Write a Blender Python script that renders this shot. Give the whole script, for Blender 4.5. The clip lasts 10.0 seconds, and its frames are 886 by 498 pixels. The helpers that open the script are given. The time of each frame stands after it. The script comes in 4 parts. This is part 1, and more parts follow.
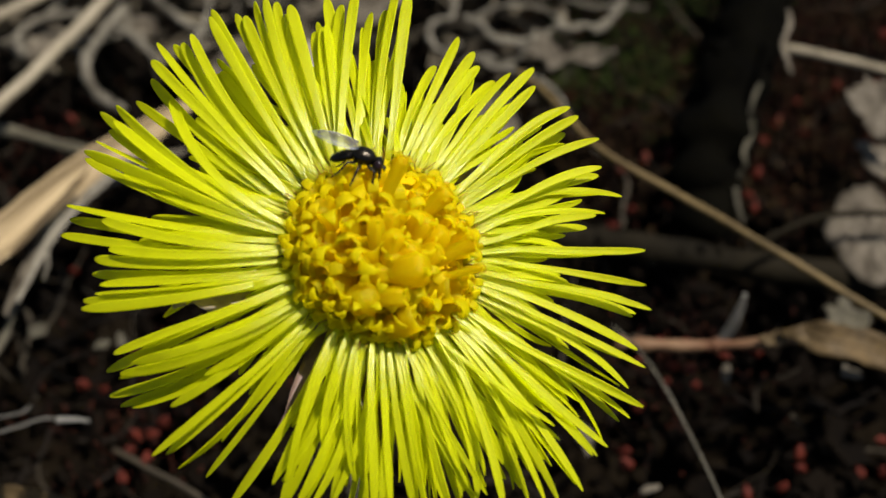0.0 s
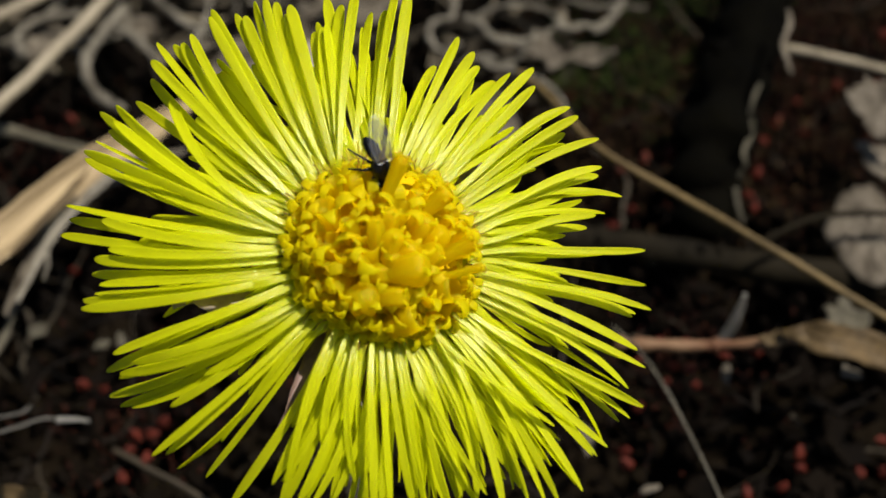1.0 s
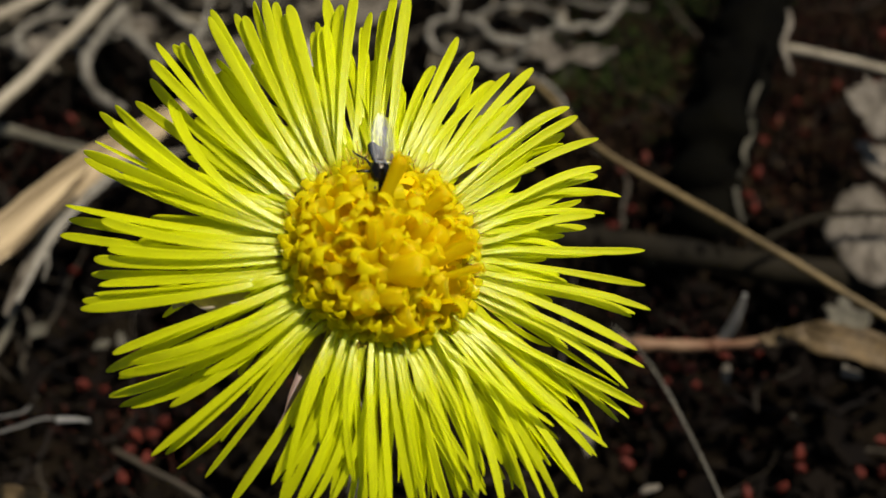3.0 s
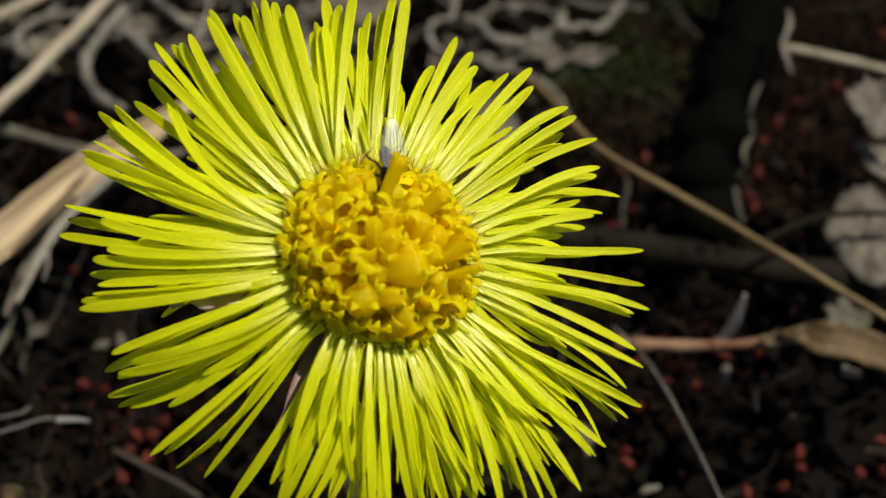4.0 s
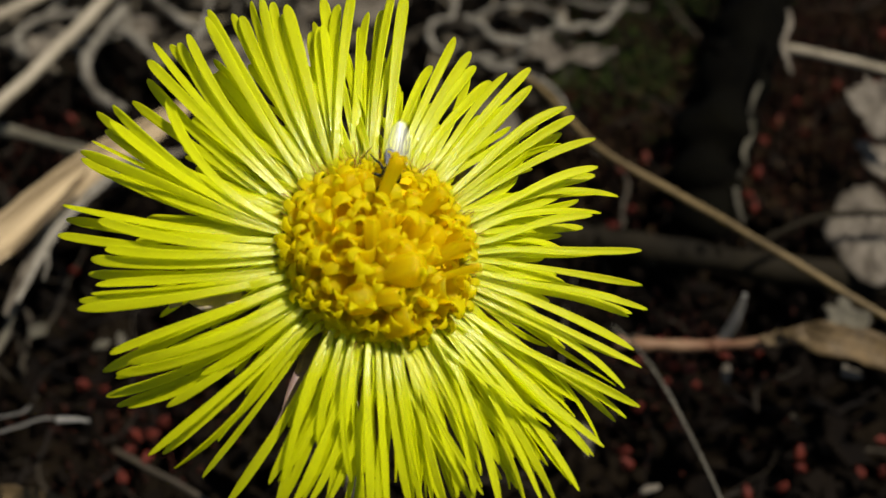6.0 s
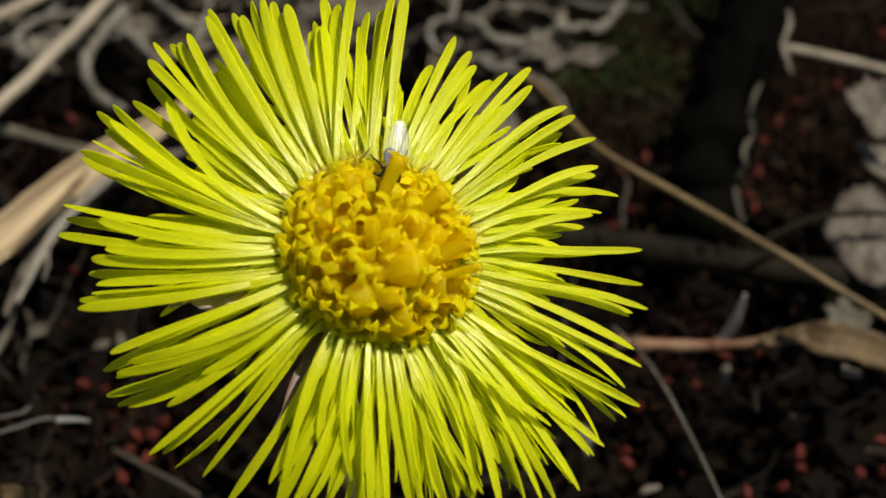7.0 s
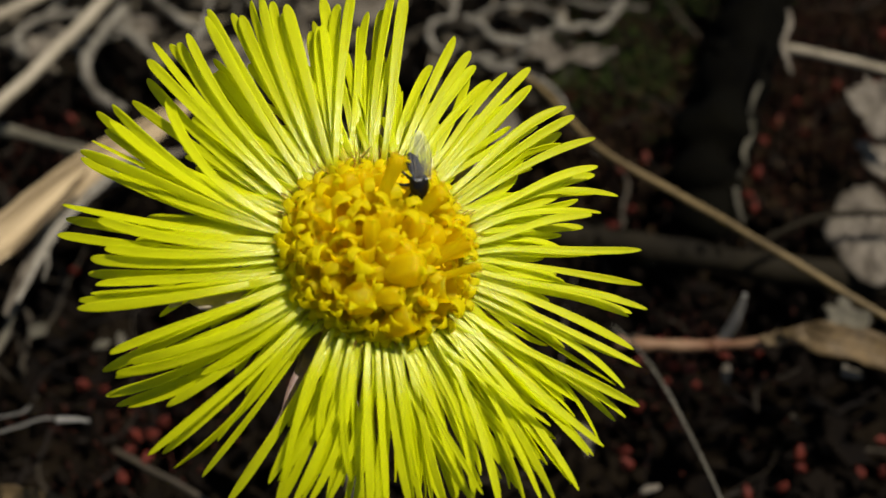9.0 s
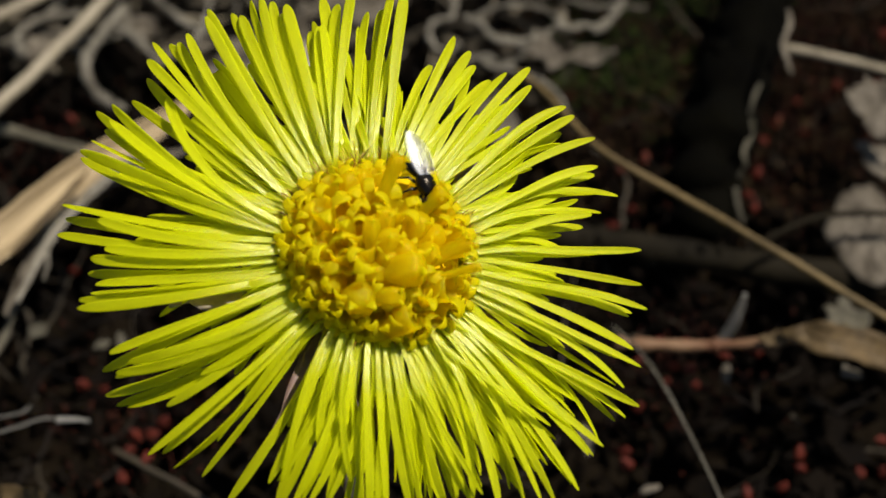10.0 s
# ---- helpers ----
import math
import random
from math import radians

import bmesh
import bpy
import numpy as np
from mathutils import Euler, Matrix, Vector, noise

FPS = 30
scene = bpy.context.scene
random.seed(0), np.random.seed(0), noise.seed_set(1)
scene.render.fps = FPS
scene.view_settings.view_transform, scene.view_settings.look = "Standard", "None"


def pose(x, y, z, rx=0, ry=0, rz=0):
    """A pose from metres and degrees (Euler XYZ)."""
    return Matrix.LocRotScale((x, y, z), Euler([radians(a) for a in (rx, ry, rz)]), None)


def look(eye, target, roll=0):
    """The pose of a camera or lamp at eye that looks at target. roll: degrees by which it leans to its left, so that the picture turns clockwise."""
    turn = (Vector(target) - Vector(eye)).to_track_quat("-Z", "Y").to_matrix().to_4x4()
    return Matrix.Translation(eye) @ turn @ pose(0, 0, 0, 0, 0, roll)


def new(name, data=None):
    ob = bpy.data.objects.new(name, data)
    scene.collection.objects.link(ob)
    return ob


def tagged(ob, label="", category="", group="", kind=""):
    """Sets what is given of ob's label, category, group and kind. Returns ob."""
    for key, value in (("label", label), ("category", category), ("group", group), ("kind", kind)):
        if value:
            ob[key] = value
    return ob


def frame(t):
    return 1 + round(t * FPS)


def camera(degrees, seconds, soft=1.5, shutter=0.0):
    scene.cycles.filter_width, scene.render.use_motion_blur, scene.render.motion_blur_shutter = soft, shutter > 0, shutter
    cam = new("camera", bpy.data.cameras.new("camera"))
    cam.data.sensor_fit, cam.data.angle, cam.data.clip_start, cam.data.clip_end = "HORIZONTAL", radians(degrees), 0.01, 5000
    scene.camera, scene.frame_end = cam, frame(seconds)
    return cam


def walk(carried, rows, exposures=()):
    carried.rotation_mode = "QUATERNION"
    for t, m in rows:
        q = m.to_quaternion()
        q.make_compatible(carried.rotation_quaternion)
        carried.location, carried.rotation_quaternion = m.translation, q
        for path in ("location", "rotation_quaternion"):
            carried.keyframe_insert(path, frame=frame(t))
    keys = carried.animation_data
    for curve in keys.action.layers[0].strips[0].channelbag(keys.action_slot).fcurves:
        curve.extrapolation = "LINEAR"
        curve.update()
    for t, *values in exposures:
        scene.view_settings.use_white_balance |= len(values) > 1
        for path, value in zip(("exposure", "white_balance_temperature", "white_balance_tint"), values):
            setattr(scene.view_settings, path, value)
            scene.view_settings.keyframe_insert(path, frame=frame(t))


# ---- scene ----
MM = 0.001
rng = random.Random(7)

# the camera stands still on its support
cam = camera(24.0, 10.0, soft=1.5)
cam.data.dof.use_dof = True
cam.data.dof.focus_distance = 0.1143
cam.data.dof.aperture_fstop = 46.0
STAND = look((0.00355, -0.07071, 0.12926), (0.00355, 0.00000, 0.04500))
walk(cam, [(0.0, STAND), (10.0, STAND)], exposures=[(0.0, 0.13), (2.5, 0.12), (5.0, 0.08), (8.0, 0.05), (10.0, 0.05)])

# sunlight and sky
SUN_WAY = Vector((0.41, 0.02, 0.91)).normalized()
world = bpy.data.worlds.new("sky")
scene.world = world
world.use_nodes = True
sky = world.node_tree.nodes.new("ShaderNodeTexSky")
sky.sky_type, sky.sun_disc = "NISHITA", False
sky.sun_elevation = math.asin(SUN_WAY.z)
sky.sun_rotation = math.atan2(SUN_WAY.x, SUN_WAY.y)
world.node_tree.links.new(sky.outputs[0], world.node_tree.nodes["Background"].inputs[0])
world.node_tree.nodes["Background"].inputs[1].default_value = 0.06
sun = new("sun", bpy.data.lights.new("sun", "SUN"))
sun.data.energy, sun.data.angle, sun.data.color = 5.2, radians(0.5), (1.0, 0.96, 0.9)
sun.matrix_world = look(SUN_WAY, (0, 0, 0))


# ---- materials ----
def material(name, low, high, rough=0.6, fine=2500.0, coarse=350.0, bump=0.3, through_light=0.0, sheen=0.5, spread=0.12,
             stretch=(1, 1, 1), coords="Object", glow_tint=None):
    """A two-scale mottled surface between the colours low and high; through_light lets sun shine through it."""
    m = bpy.data.materials.new(name)
    m.use_nodes = True
    t = m.node_tree
    b = t.nodes["Principled BSDF"]
    tc = t.nodes.new("ShaderNodeTexCoord")
    mp = t.nodes.new("ShaderNodeMapping")
    mp.inputs["Scale"].default_value = stretch
    t.links.new(tc.outputs[coords], mp.inputs[0])
    big, small = t.nodes.new("ShaderNodeTexNoise"), t.nodes.new("ShaderNodeTexNoise")
    big.inputs["Scale"].default_value, small.inputs["Scale"].default_value = coarse, fine
    big.inputs["Detail"].default_value, small.inputs["Detail"].default_value = 4, 3
    for n in (big, small):
        t.links.new(mp.outputs[0], n.inputs[0])
    info = t.nodes.new("ShaderNodeObjectInfo")
    mix = t.nodes.new("ShaderNodeMath")
    mix.operation = "MULTIPLY_ADD"
    t.links.new(small.outputs[0], mix.inputs[0])
    mix.inputs[1].default_value = 0.5
    t.links.new(big.outputs[0], mix.inputs[2])
    vary = t.nodes.new("ShaderNodeMath")
    vary.operation = "MULTIPLY_ADD"
    t.links.new(info.outputs["Random"], vary.inputs[0])
    vary.inputs[1].default_value = spread * 2
    t.links.new(mix.outputs[0], vary.inputs[2])
    ramp = t.nodes.new("ShaderNodeValToRGB")
    ramp.color_ramp.elements[0].position, ramp.color_ramp.elements[1].position = 0.5, 1.05
    ramp.color_ramp.elements[0].color, ramp.color_ramp.elements[1].color = (*low, 1), (*high, 1)
    t.links.new(vary.outputs[0], ramp.inputs[0])
    t.links.new(ramp.outputs[0], b.inputs["Base Color"])
    b.inputs["Roughness"].default_value = rough
    b.inputs["Specular IOR Level"].default_value = sheen
    bp = t.nodes.new("ShaderNodeBump")
    bp.inputs["Strength"].default_value, bp.inputs["Distance"].default_value = bump, 0.0001
    t.links.new(mix.outputs[0], bp.inputs["Height"])
    t.links.new(bp.outputs[0], b.inputs["Normal"])
    if through_light:
        tr, ms = t.nodes.new("ShaderNodeBsdfTranslucent"), t.nodes.new("ShaderNodeMixShader")
        ms.inputs[0].default_value = through_light
        if glow_tint:
            tr.inputs[0].default_value = (*glow_tint, 1)
        else:
            t.links.new(ramp.outputs[0], tr.inputs[0])
        t.links.new(b.outputs[0], ms.inputs[1])
        t.links.new(tr.outputs[0], ms.inputs[2])
        t.links.new(ms.outputs[0], t.nodes["Material Output"].inputs[0])
    return m


def petal_material():
    """Lemon-yellow straps with fine lengthwise grain and a waxy gloss, a pale sheen painted in at the foot; thin enough
    for the sun to shine through.
    """
    m = bpy.data.materials.new("petal_yellow")
    m.use_nodes = True
    t = m.node_tree
    b, out = t.nodes["Principled BSDF"], t.nodes["Material Output"]

    def node(kind, **values):
        n = t.nodes.new(kind)
        for k, v in values.items():
            n.inputs[k.replace("_", " ")].default_value = v
        return n

    tc = node("ShaderNodeTexCoord")
    grains = []
    for scale in ((7.0, 1.2, 1), (1.3, 0.9, 1), (16.0, 30.0, 1), (34.0, 13.0, 1)):
        mp, nz = node("ShaderNodeMapping", Scale=scale), node("ShaderNodeTexNoise", Scale=1.0, Detail=5.0)
        t.links.new(tc.outputs["UV"], mp.inputs[0])
        t.links.new(mp.outputs[0], nz.inputs[0])
        grains.append(nz.outputs[0])
    info = node("ShaderNodeObjectInfo")
    total = node("ShaderNodeMath")
    total.operation = "MULTIPLY_ADD"
    total.inputs[1].default_value = 0.55
    t.links.new(grains[0], total.inputs[0])
    t.links.new(grains[1], total.inputs[2])
    shift = node("ShaderNodeMath")
    shift.operation = "MULTIPLY_ADD"
    shift.inputs[1].default_value = 0.3
    t.links.new(info.outputs["Random"], shift.inputs[0])
    t.links.new(total.outputs[0], shift.inputs[2])
    ramp = node("ShaderNodeValToRGB")
    ramp.color_ramp.elements[0].position, ramp.color_ramp.elements[1].position = 0.55, 1.15
    ramp.color_ramp.elements[0].color, ramp.color_ramp.elements[1].color = (0.63, 0.66, 0.002, 1), (0.84, 0.86, 0.008, 1)
    t.links.new(shift.outputs[0], ramp.inputs[0])
    split = node("ShaderNodeSeparateXYZ")
    t.links.new(tc.outputs["UV"], split.inputs[0])
    foot = node("ShaderNodeMapRange", From_Min=0.4, From_Max=1.2, To_Min=1.0, To_Max=0.0)
    foot.interpolation_type = "SMOOTHSTEP"
    t.links.new(split.outputs[1], foot.inputs["Value"])
    # part of the whitish sheen at the foot is painted into the base colour
    pale = node("ShaderNodeMix")
    pale.data_type = "RGBA"
    weak = node("ShaderNodeMath")
    weak.operation = "MULTIPLY"
    weak.inputs[1].default_value = 0.04
    t.links.new(foot.outputs[0], weak.inputs[0])
    t.links.new(weak.outputs[0], pale.inputs[0])
    t.links.new(ramp.outputs[0], pale.inputs[6])
    pale.inputs[7].default_value = (0.92, 0.91, 0.10, 1)
    t.links.new(pale.outputs[2], b.inputs["Base Color"])
    b.inputs["Roughness"].default_value = 0.5
    b.inputs["Specular IOR Level"].default_value = 0.08
    rough = node("ShaderNodeBump", Strength=1.0, Distance=0.00003)
    glint = node("ShaderNodeMath")
    glint.operation = "MULTIPLY_ADD"
    glint.inputs[1].default_value = 0.75
    t.links.new(grains[2], glint.inputs[0])
    t.links.new(grains[0], glint.inputs[2])
    t.links.new(glint.outputs[0], rough.inputs["Height"])
    t.links.new(rough.outputs[0], b.inputs["Normal"])
    through_ = node("ShaderNodeBsdfTranslucent", Color=(0.90, 0.91, 0.003, 1))
    leafy = node("ShaderNodeMixShader", Fac=0.71)
    t.links.new(b.outputs[0], leafy.inputs[1])
    t.links.new(through_.outputs[0], leafy.inputs[2])
    gloss = node("ShaderNodeBsdfGlossy", Roughness=0.27, Color=(1, 0.98, 0.72, 1))
    t.links.new(rough.outputs[0], gloss.inputs["Normal"])
    waxy = node("ShaderNodeMixShader")
    share = node("ShaderNodeMath")
    share.operation = "MULTIPLY_ADD"
    share.inputs[1].default_value = 0.27
    fleck = node("ShaderNodeMapRange", From_Min=0.51, From_Max=0.63)
    t.links.new(grains[3], fleck.inputs["Value"])
    flecked = node("ShaderNodeMath")
    flecked.operation = "MULTIPLY"
    t.links.new(fleck.outputs[0], flecked.inputs[0])
    t.links.new(foot.outputs[0], flecked.inputs[1])
    t.links.new(flecked.outputs[0], share.inputs[0])
    spark = node("ShaderNodeMapRange", From_Min=0.50, From_Max=0.68, To_Min=0.004, To_Max=0.06)
    t.links.new(grains[2], spark.inputs["Value"])
    t.links.new(spark.outputs[0], share.inputs[2])
    t.links.new(share.outputs[0], waxy.inputs[0])
    t.links.new(leafy.outputs[0], waxy.inputs[1])
    t.links.new(gloss.outputs[0], waxy.inputs[2])
    t.links.new(waxy.outputs[0], out.inputs[0])
    return m


PETAL = petal_material()
def fleshy(name, low, high, rough):
    """Soft floret tissue: light goes a little way in and comes out warmer."""
    m = material(name, low, high, rough, 5000.0, 900.0, 0.6, 0.72, 0.14, 0.2, glow_tint=(0.90, 0.745, 0.0))
    b = m.node_tree.nodes["Principled BSDF"]
    b.inputs["Subsurface Weight"].default_value = 0.9
    b.inputs["Subsurface Radius"].default_value = (1.0, 0.75, 0.06)
    b.inputs["Subsurface Scale"].default_value = 0.0014
    return m


FLORET = fleshy("floret_golden", (0.685, 0.50, 0.0), (0.80, 0.64, 0.002), 0.5)
LOBE = material("floret_lobe_yellow", (0.74, 0.67, 0.0), (0.86, 0.815, 0.01), 0.5, 3500.0, 500.0, 0.2, 0.74, 0.14, 0.12, glow_tint=(0.95, 0.85, 0.0))
CORE = material("receptacle_olive", (0.50, 0.28, 0.001), (0.63, 0.41, 0.002), 0.8, sheen=0.05)
BRACT = material("bract_purple_brown", (0.08, 0.042, 0.038), (0.20, 0.125, 0.105), 0.45, 4000.0, 500.0, 0.4)
PAPER = material("papery_bract", (0.16, 0.12, 0.10), (0.34, 0.265, 0.22), 0.5, 3000.0, 400.0, 0.4, 0.25)
STEMGREEN = material("stem_woolly", (0.10, 0.08, 0.05), (0.24, 0.20, 0.13), 0.8)
# dark peat and litter, blackened further: the shade in their gaps is painted in
SOIL = material("soil_with_shade", (0.0014, 0.0010, 0.0004), (0.0065, 0.0042, 0.0019), 0.9, 1500.0, 160.0, 1.0, sheen=0.05)
CRUMB = material("litter_with_shade", (0.00072, 0.00046, 0.00026), (0.00455, 0.00273, 0.00123), 0.85, 1500.0, 200.0, 0.6, sheen=0.06, spread=0.2)
STRAW = material("dry_straw", (0.11, 0.085, 0.052), (0.34, 0.285, 0.195), 0.55, 2500.0, 300.0, 0.5, spread=0.05, sheen=0.2)
STRAW_BROWN = material("brown_straw", (0.050, 0.032, 0.010), (0.160, 0.108, 0.042), 0.55, 2500.0, 300.0, 0.5, spread=0.05, sheen=0.2)
GREY = material("weathered_grey", (0.0240, 0.0210, 0.0139), (0.1050, 0.0910, 0.0610), 0.75, 1800.0, 220.0, 0.6, spread=0.1, sheen=0.15)
LEAF = material("bleached_leaf", (0.022, 0.015, 0.0075), (0.165, 0.137, 0.100), 0.7, 1800.0, 420.0, 0.9, 0.1, spread=0.08, sheen=0.15)
ROOT = material("bleached_root", (0.030, 0.024, 0.016), (0.185, 0.162, 0.122), 0.7, 1800.0, 330.0, 0.6, spread=0.1, sheen=0.15)


def island_material(name, stops, rough=0.8):
    """A surface whose colour changes from piece to piece along the given stops."""
    m = material(name, stops[0], stops[-1], rough, sheen=0.12)
    t = m.node_tree
    geo, ramp = t.nodes.new("ShaderNodeNewGeometry"), t.nodes.new("ShaderNodeValToRGB")
    for i, c in enumerate(stops):
        e = ramp.color_ramp.elements[i] if i < 2 else ramp.color_ramp.elements.new(0.5)
        e.color = (*c, 1)
    for i, e in enumerate(ramp.color_ramp.elements):
        e.position = i / (len(stops) - 1)
        e.color = (*stops[i], 1)
    t.links.new(geo.outputs["Random Per Island"], ramp.inputs[0])
    t.links.new(ramp.outputs[0], t.nodes["Principled BSDF"].inputs["Base Color"])
    return m


THREAD = island_material("style_thread", [(0.20, 0.10, 0.010), (0.42, 0.26, 0.012), (0.62, 0.45, 0.015), (0.76, 0.62, 0.03)], 0.5)
FIBRE = island_material("fibres", [(0.002, 0.0015, 0.0009), (0.009, 0.006, 0.0037), (0.02, 0.0145, 0.009), (0.055, 0.044, 0.030)])
RUST = island_material("rust_moss", [(0.005, 0.0016, 0.001), (0.013, 0.004, 0.002), (0.024, 0.007, 0.0035), (0.048, 0.013, 0.006)])
GREENISH = island_material("green_moss", [(0.006, 0.009, 0.0015), (0.016, 0.024, 0.004), (0.04, 0.055, 0.01)])
DRY_BLADE = material("dry_leaf_blade", (0.06, 0.035, 0.013), (0.58, 0.44, 0.25), 0.6, 22.0, 3.0, 0.9, 0.0, 0.1, 0.0, (1.0, 0.14, 1), "UV")
REDDISH = material("reddish_stem", (0.08, 0.022, 0.010), (0.22, 0.13, 0.068), 0.6, 900.0, 120.0, 0.6, spread=0.02, sheen=0.2)
HUSK = material("brown_husk", (0.030, 0.019, 0.007), (0.125, 0.082, 0.036), 0.6, 1800.0, 420.0, 0.8, 0.1, spread=0.05, sheen=0.15)
BROWN_MOSS = island_material("brown_moss", [(0.006, 0.0035, 0.0015), (0.014, 0.0075, 0.0030), (0.028, 0.014, 0.0052), (0.05, 0.03, 0.0118)])
DULL = material("dull_brown_straw", (0.011, 0.0075, 0.0030), (0.036, 0.024, 0.0089), 0.6, 2500.0, 300.0, 0.5)
WHITE = material("whitish_root", (0.09, 0.082, 0.068), (0.21, 0.19, 0.16), 0.6, 1800.0, 220.0, 0.4)
BARK = material("dark_bark", (0.0028, 0.0021, 0.0010), (0.0121, 0.0091, 0.0045), 0.8, 1500.0, 200.0, 1.0, sheen=0.08)
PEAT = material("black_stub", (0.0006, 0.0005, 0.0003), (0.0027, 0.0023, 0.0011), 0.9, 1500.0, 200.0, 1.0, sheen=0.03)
RED = material("dull_red_bud", (0.034, 0.0052, 0.003), (0.095, 0.0175, 0.0095), 0.6, 2500.0, 300.0, 0.4, spread=0.12, sheen=0.12)
BLACK = material("fly_black", (0.0012, 0.0010, 0.0008), (0.005, 0.0042, 0.0032), 0.24, 7000.0, 1500.0, 0.5, sheen=0.3)
BLACK.node_tree.nodes["Principled BSDF"].inputs["Specular Tint"].default_value = (1.0, 0.85, 0.66, 1)
LEGS = material("fly_leg_black", (0.002, 0.002, 0.002), (0.008, 0.006, 0.005), 0.4)
EYE = material("fly_eye", (0.006, 0.002, 0.002), (0.014, 0.004, 0.004), 0.3, 12000.0, 900.0, 0.6)
VEIN = material("wing_vein", (0.05, 0.045, 0.04), (0.14, 0.12, 0.10), 0.5)


def wing_material():
    """A clear membrane: most light goes straight through, and its wrinkled gloss flashes white in the sun."""
    m = material("wing_membrane", (0.75, 0.75, 0.72), (0.92, 0.92, 0.90), 0.30, 2500.0, 600.0, 0.5, 0.25, 1.0)
    t = m.node_tree
    ms, tp = t.nodes.new("ShaderNodeMixShader"), t.nodes.new("ShaderNodeBsdfTransparent")
    ms.inputs[0].default_value = 0.08
    old = t.nodes["Material Output"].inputs[0].links[0].from_socket
    gl, sh = t.nodes.new("ShaderNodeBsdfGlossy"), t.nodes.new("ShaderNodeMixShader")
    gl.inputs["Roughness"].default_value = 0.44
    sh.inputs[0].default_value = 0.85
    t.links.new(old, sh.inputs[1])
    t.links.new(gl.outputs[0], sh.inputs[2])
    t.links.new(tp.outputs[0], ms.inputs[1])
    t.links.new(sh.outputs[0], ms.inputs[2])
    t.links.new(ms.outputs[0], t.nodes["Material Output"].inputs[0])
    return m


WING = wing_material()


# ---- shapes ----
def mesh_of(name, verts, faces, mat, uv=None, smooth=True):
    me = bpy.data.meshes.new(name)
    me.from_pydata([tuple(v) for v in verts], [], faces)
    me.materials.append(mat)
    if uv:
        layer = me.uv_layers.new(name="UVMap")
        for loop in me.loops:
            layer.data[loop.index].uv = uv[loop.vertex_index]
    if smooth:
        me.polygons.foreach_set("use_smooth", [True] * len(me.polygons))
    me.update()
    return me


def part(name, me, parent, m=None, label=""):
    ob = new(name, me)
    ob.parent = parent
    if m is not None:
        ob.matrix_basis = m
    return tagged(ob, label)


def spline(points, steps):
    """Points along a smooth curve through the given ones."""
    p = [Vector(q) for q in points]
    p = [2 * p[0] - p[1]] + p + [2 * p[-1] - p[-2]]
    out = []
    for i in range(1, len(p) - 2):
        a, b, c, d = p[i - 1:i + 3]
        for k in range(steps):
            s = k / steps
            out.append(0.5 * ((2 * b) + (c - a) * s + (2 * a - 5 * b + 4 * c - d) * s * s + (3 * b - a - 3 * c + d) * s ** 3))
    return out + [p[-2]]


def tube_geometry(path, radii, around=8, flat=1.0, knobs=0.0, seed=0):
    """A tapering tube of uneven thickness along a path, closed at both ends."""
    verts, faces = [], []
    n = len(path)
    side = None
    for i, q in enumerate(path):
        ahead = (path[min(i + 1, n - 1)] - path[max(i - 1, 0)]).normalized()
        if side is None:
            side = ahead.cross(Vector((0, 0, 1)))
            side = side.normalized() if side.length > 0.05 else Vector((1, 0, 0))
        side = (side - ahead * side.dot(ahead)).normalized()
        up = side.cross(ahead)
        r = radii[i]
        for k in range(around):
            a = 2 * math.pi * k / around
            w = 1 + knobs * noise.noise(Vector((i * 0.45 + seed, k * 0.9, seed * 1.7)))
            verts.append(q + side * (math.cos(a) * r * w) + up * (math.sin(a) * r * w * flat))
    for i in range(n - 1):
        for k in range(around):
            a, b = i * around + k, i * around + (k + 1) % around
            faces.append((a, b, b + around, a + around))
    faces.append(tuple(range(around))[::-1])
    faces.append(tuple((n - 1) * around + k for k in range(around)))
    return verts, faces


def join(*pieces):
    verts, faces = [], []
    for v, f in pieces:
        o = len(verts)
        verts += list(v)
        faces += [tuple(i + o for i in face) for face in f]
    return verts, faces


def revolve(profile, around=12, ridge=0.0, count=5):
    """A body turned round z from (radius, height) pairs, closed where the radius is nought."""
    verts, faces = [], []
    for r, z in profile:
        for k in range(around):
            a = 2 * math.pi * k / around
            w = r * (1 + ridge * math.cos(count * a))
            verts.append(Vector((w * math.cos(a), w * math.sin(a), z)))
    for i in range(len(profile) - 1):
        for k in range(around):
            a, b = i * around + k, i * around + (k + 1) % around
            faces.append((a, b, b + around, a + around))
    faces.append(tuple(range(around))[::-1])
    faces.append(tuple((len(profile) - 1) * around + k for k in range(around)))
    return verts, faces


def ellipsoid(rx, ry, rz, centre=(0, 0, 0), around=16, rings=10, pinch=0.0):
    """An egg shape, pinched towards +y by the given share."""
    verts, faces = [], []
    c = Vector(centre)
    for i in range(rings + 1):
        a = math.pi * i / rings
        y = -math.cos(a)
        r = max(math.sin(a), 0.02) * (1 - pinch * 0.5 * (y + 1))
        for k in range(around):
            b = 2 * math.pi * k / around
            verts.append(c + Vector((rx * r * math.cos(b), ry * y, rz * r * math.sin(b))))
    for i in range(rings):
        for k in range(around):
            p, q = i * around + k, i * around + (k + 1) % around
            faces.append((p, p + around, q + around, q))
    faces.append(tuple(range(around)))
    faces.append(tuple(rings * around + k for k in range(around))[::-1])
    return verts, faces


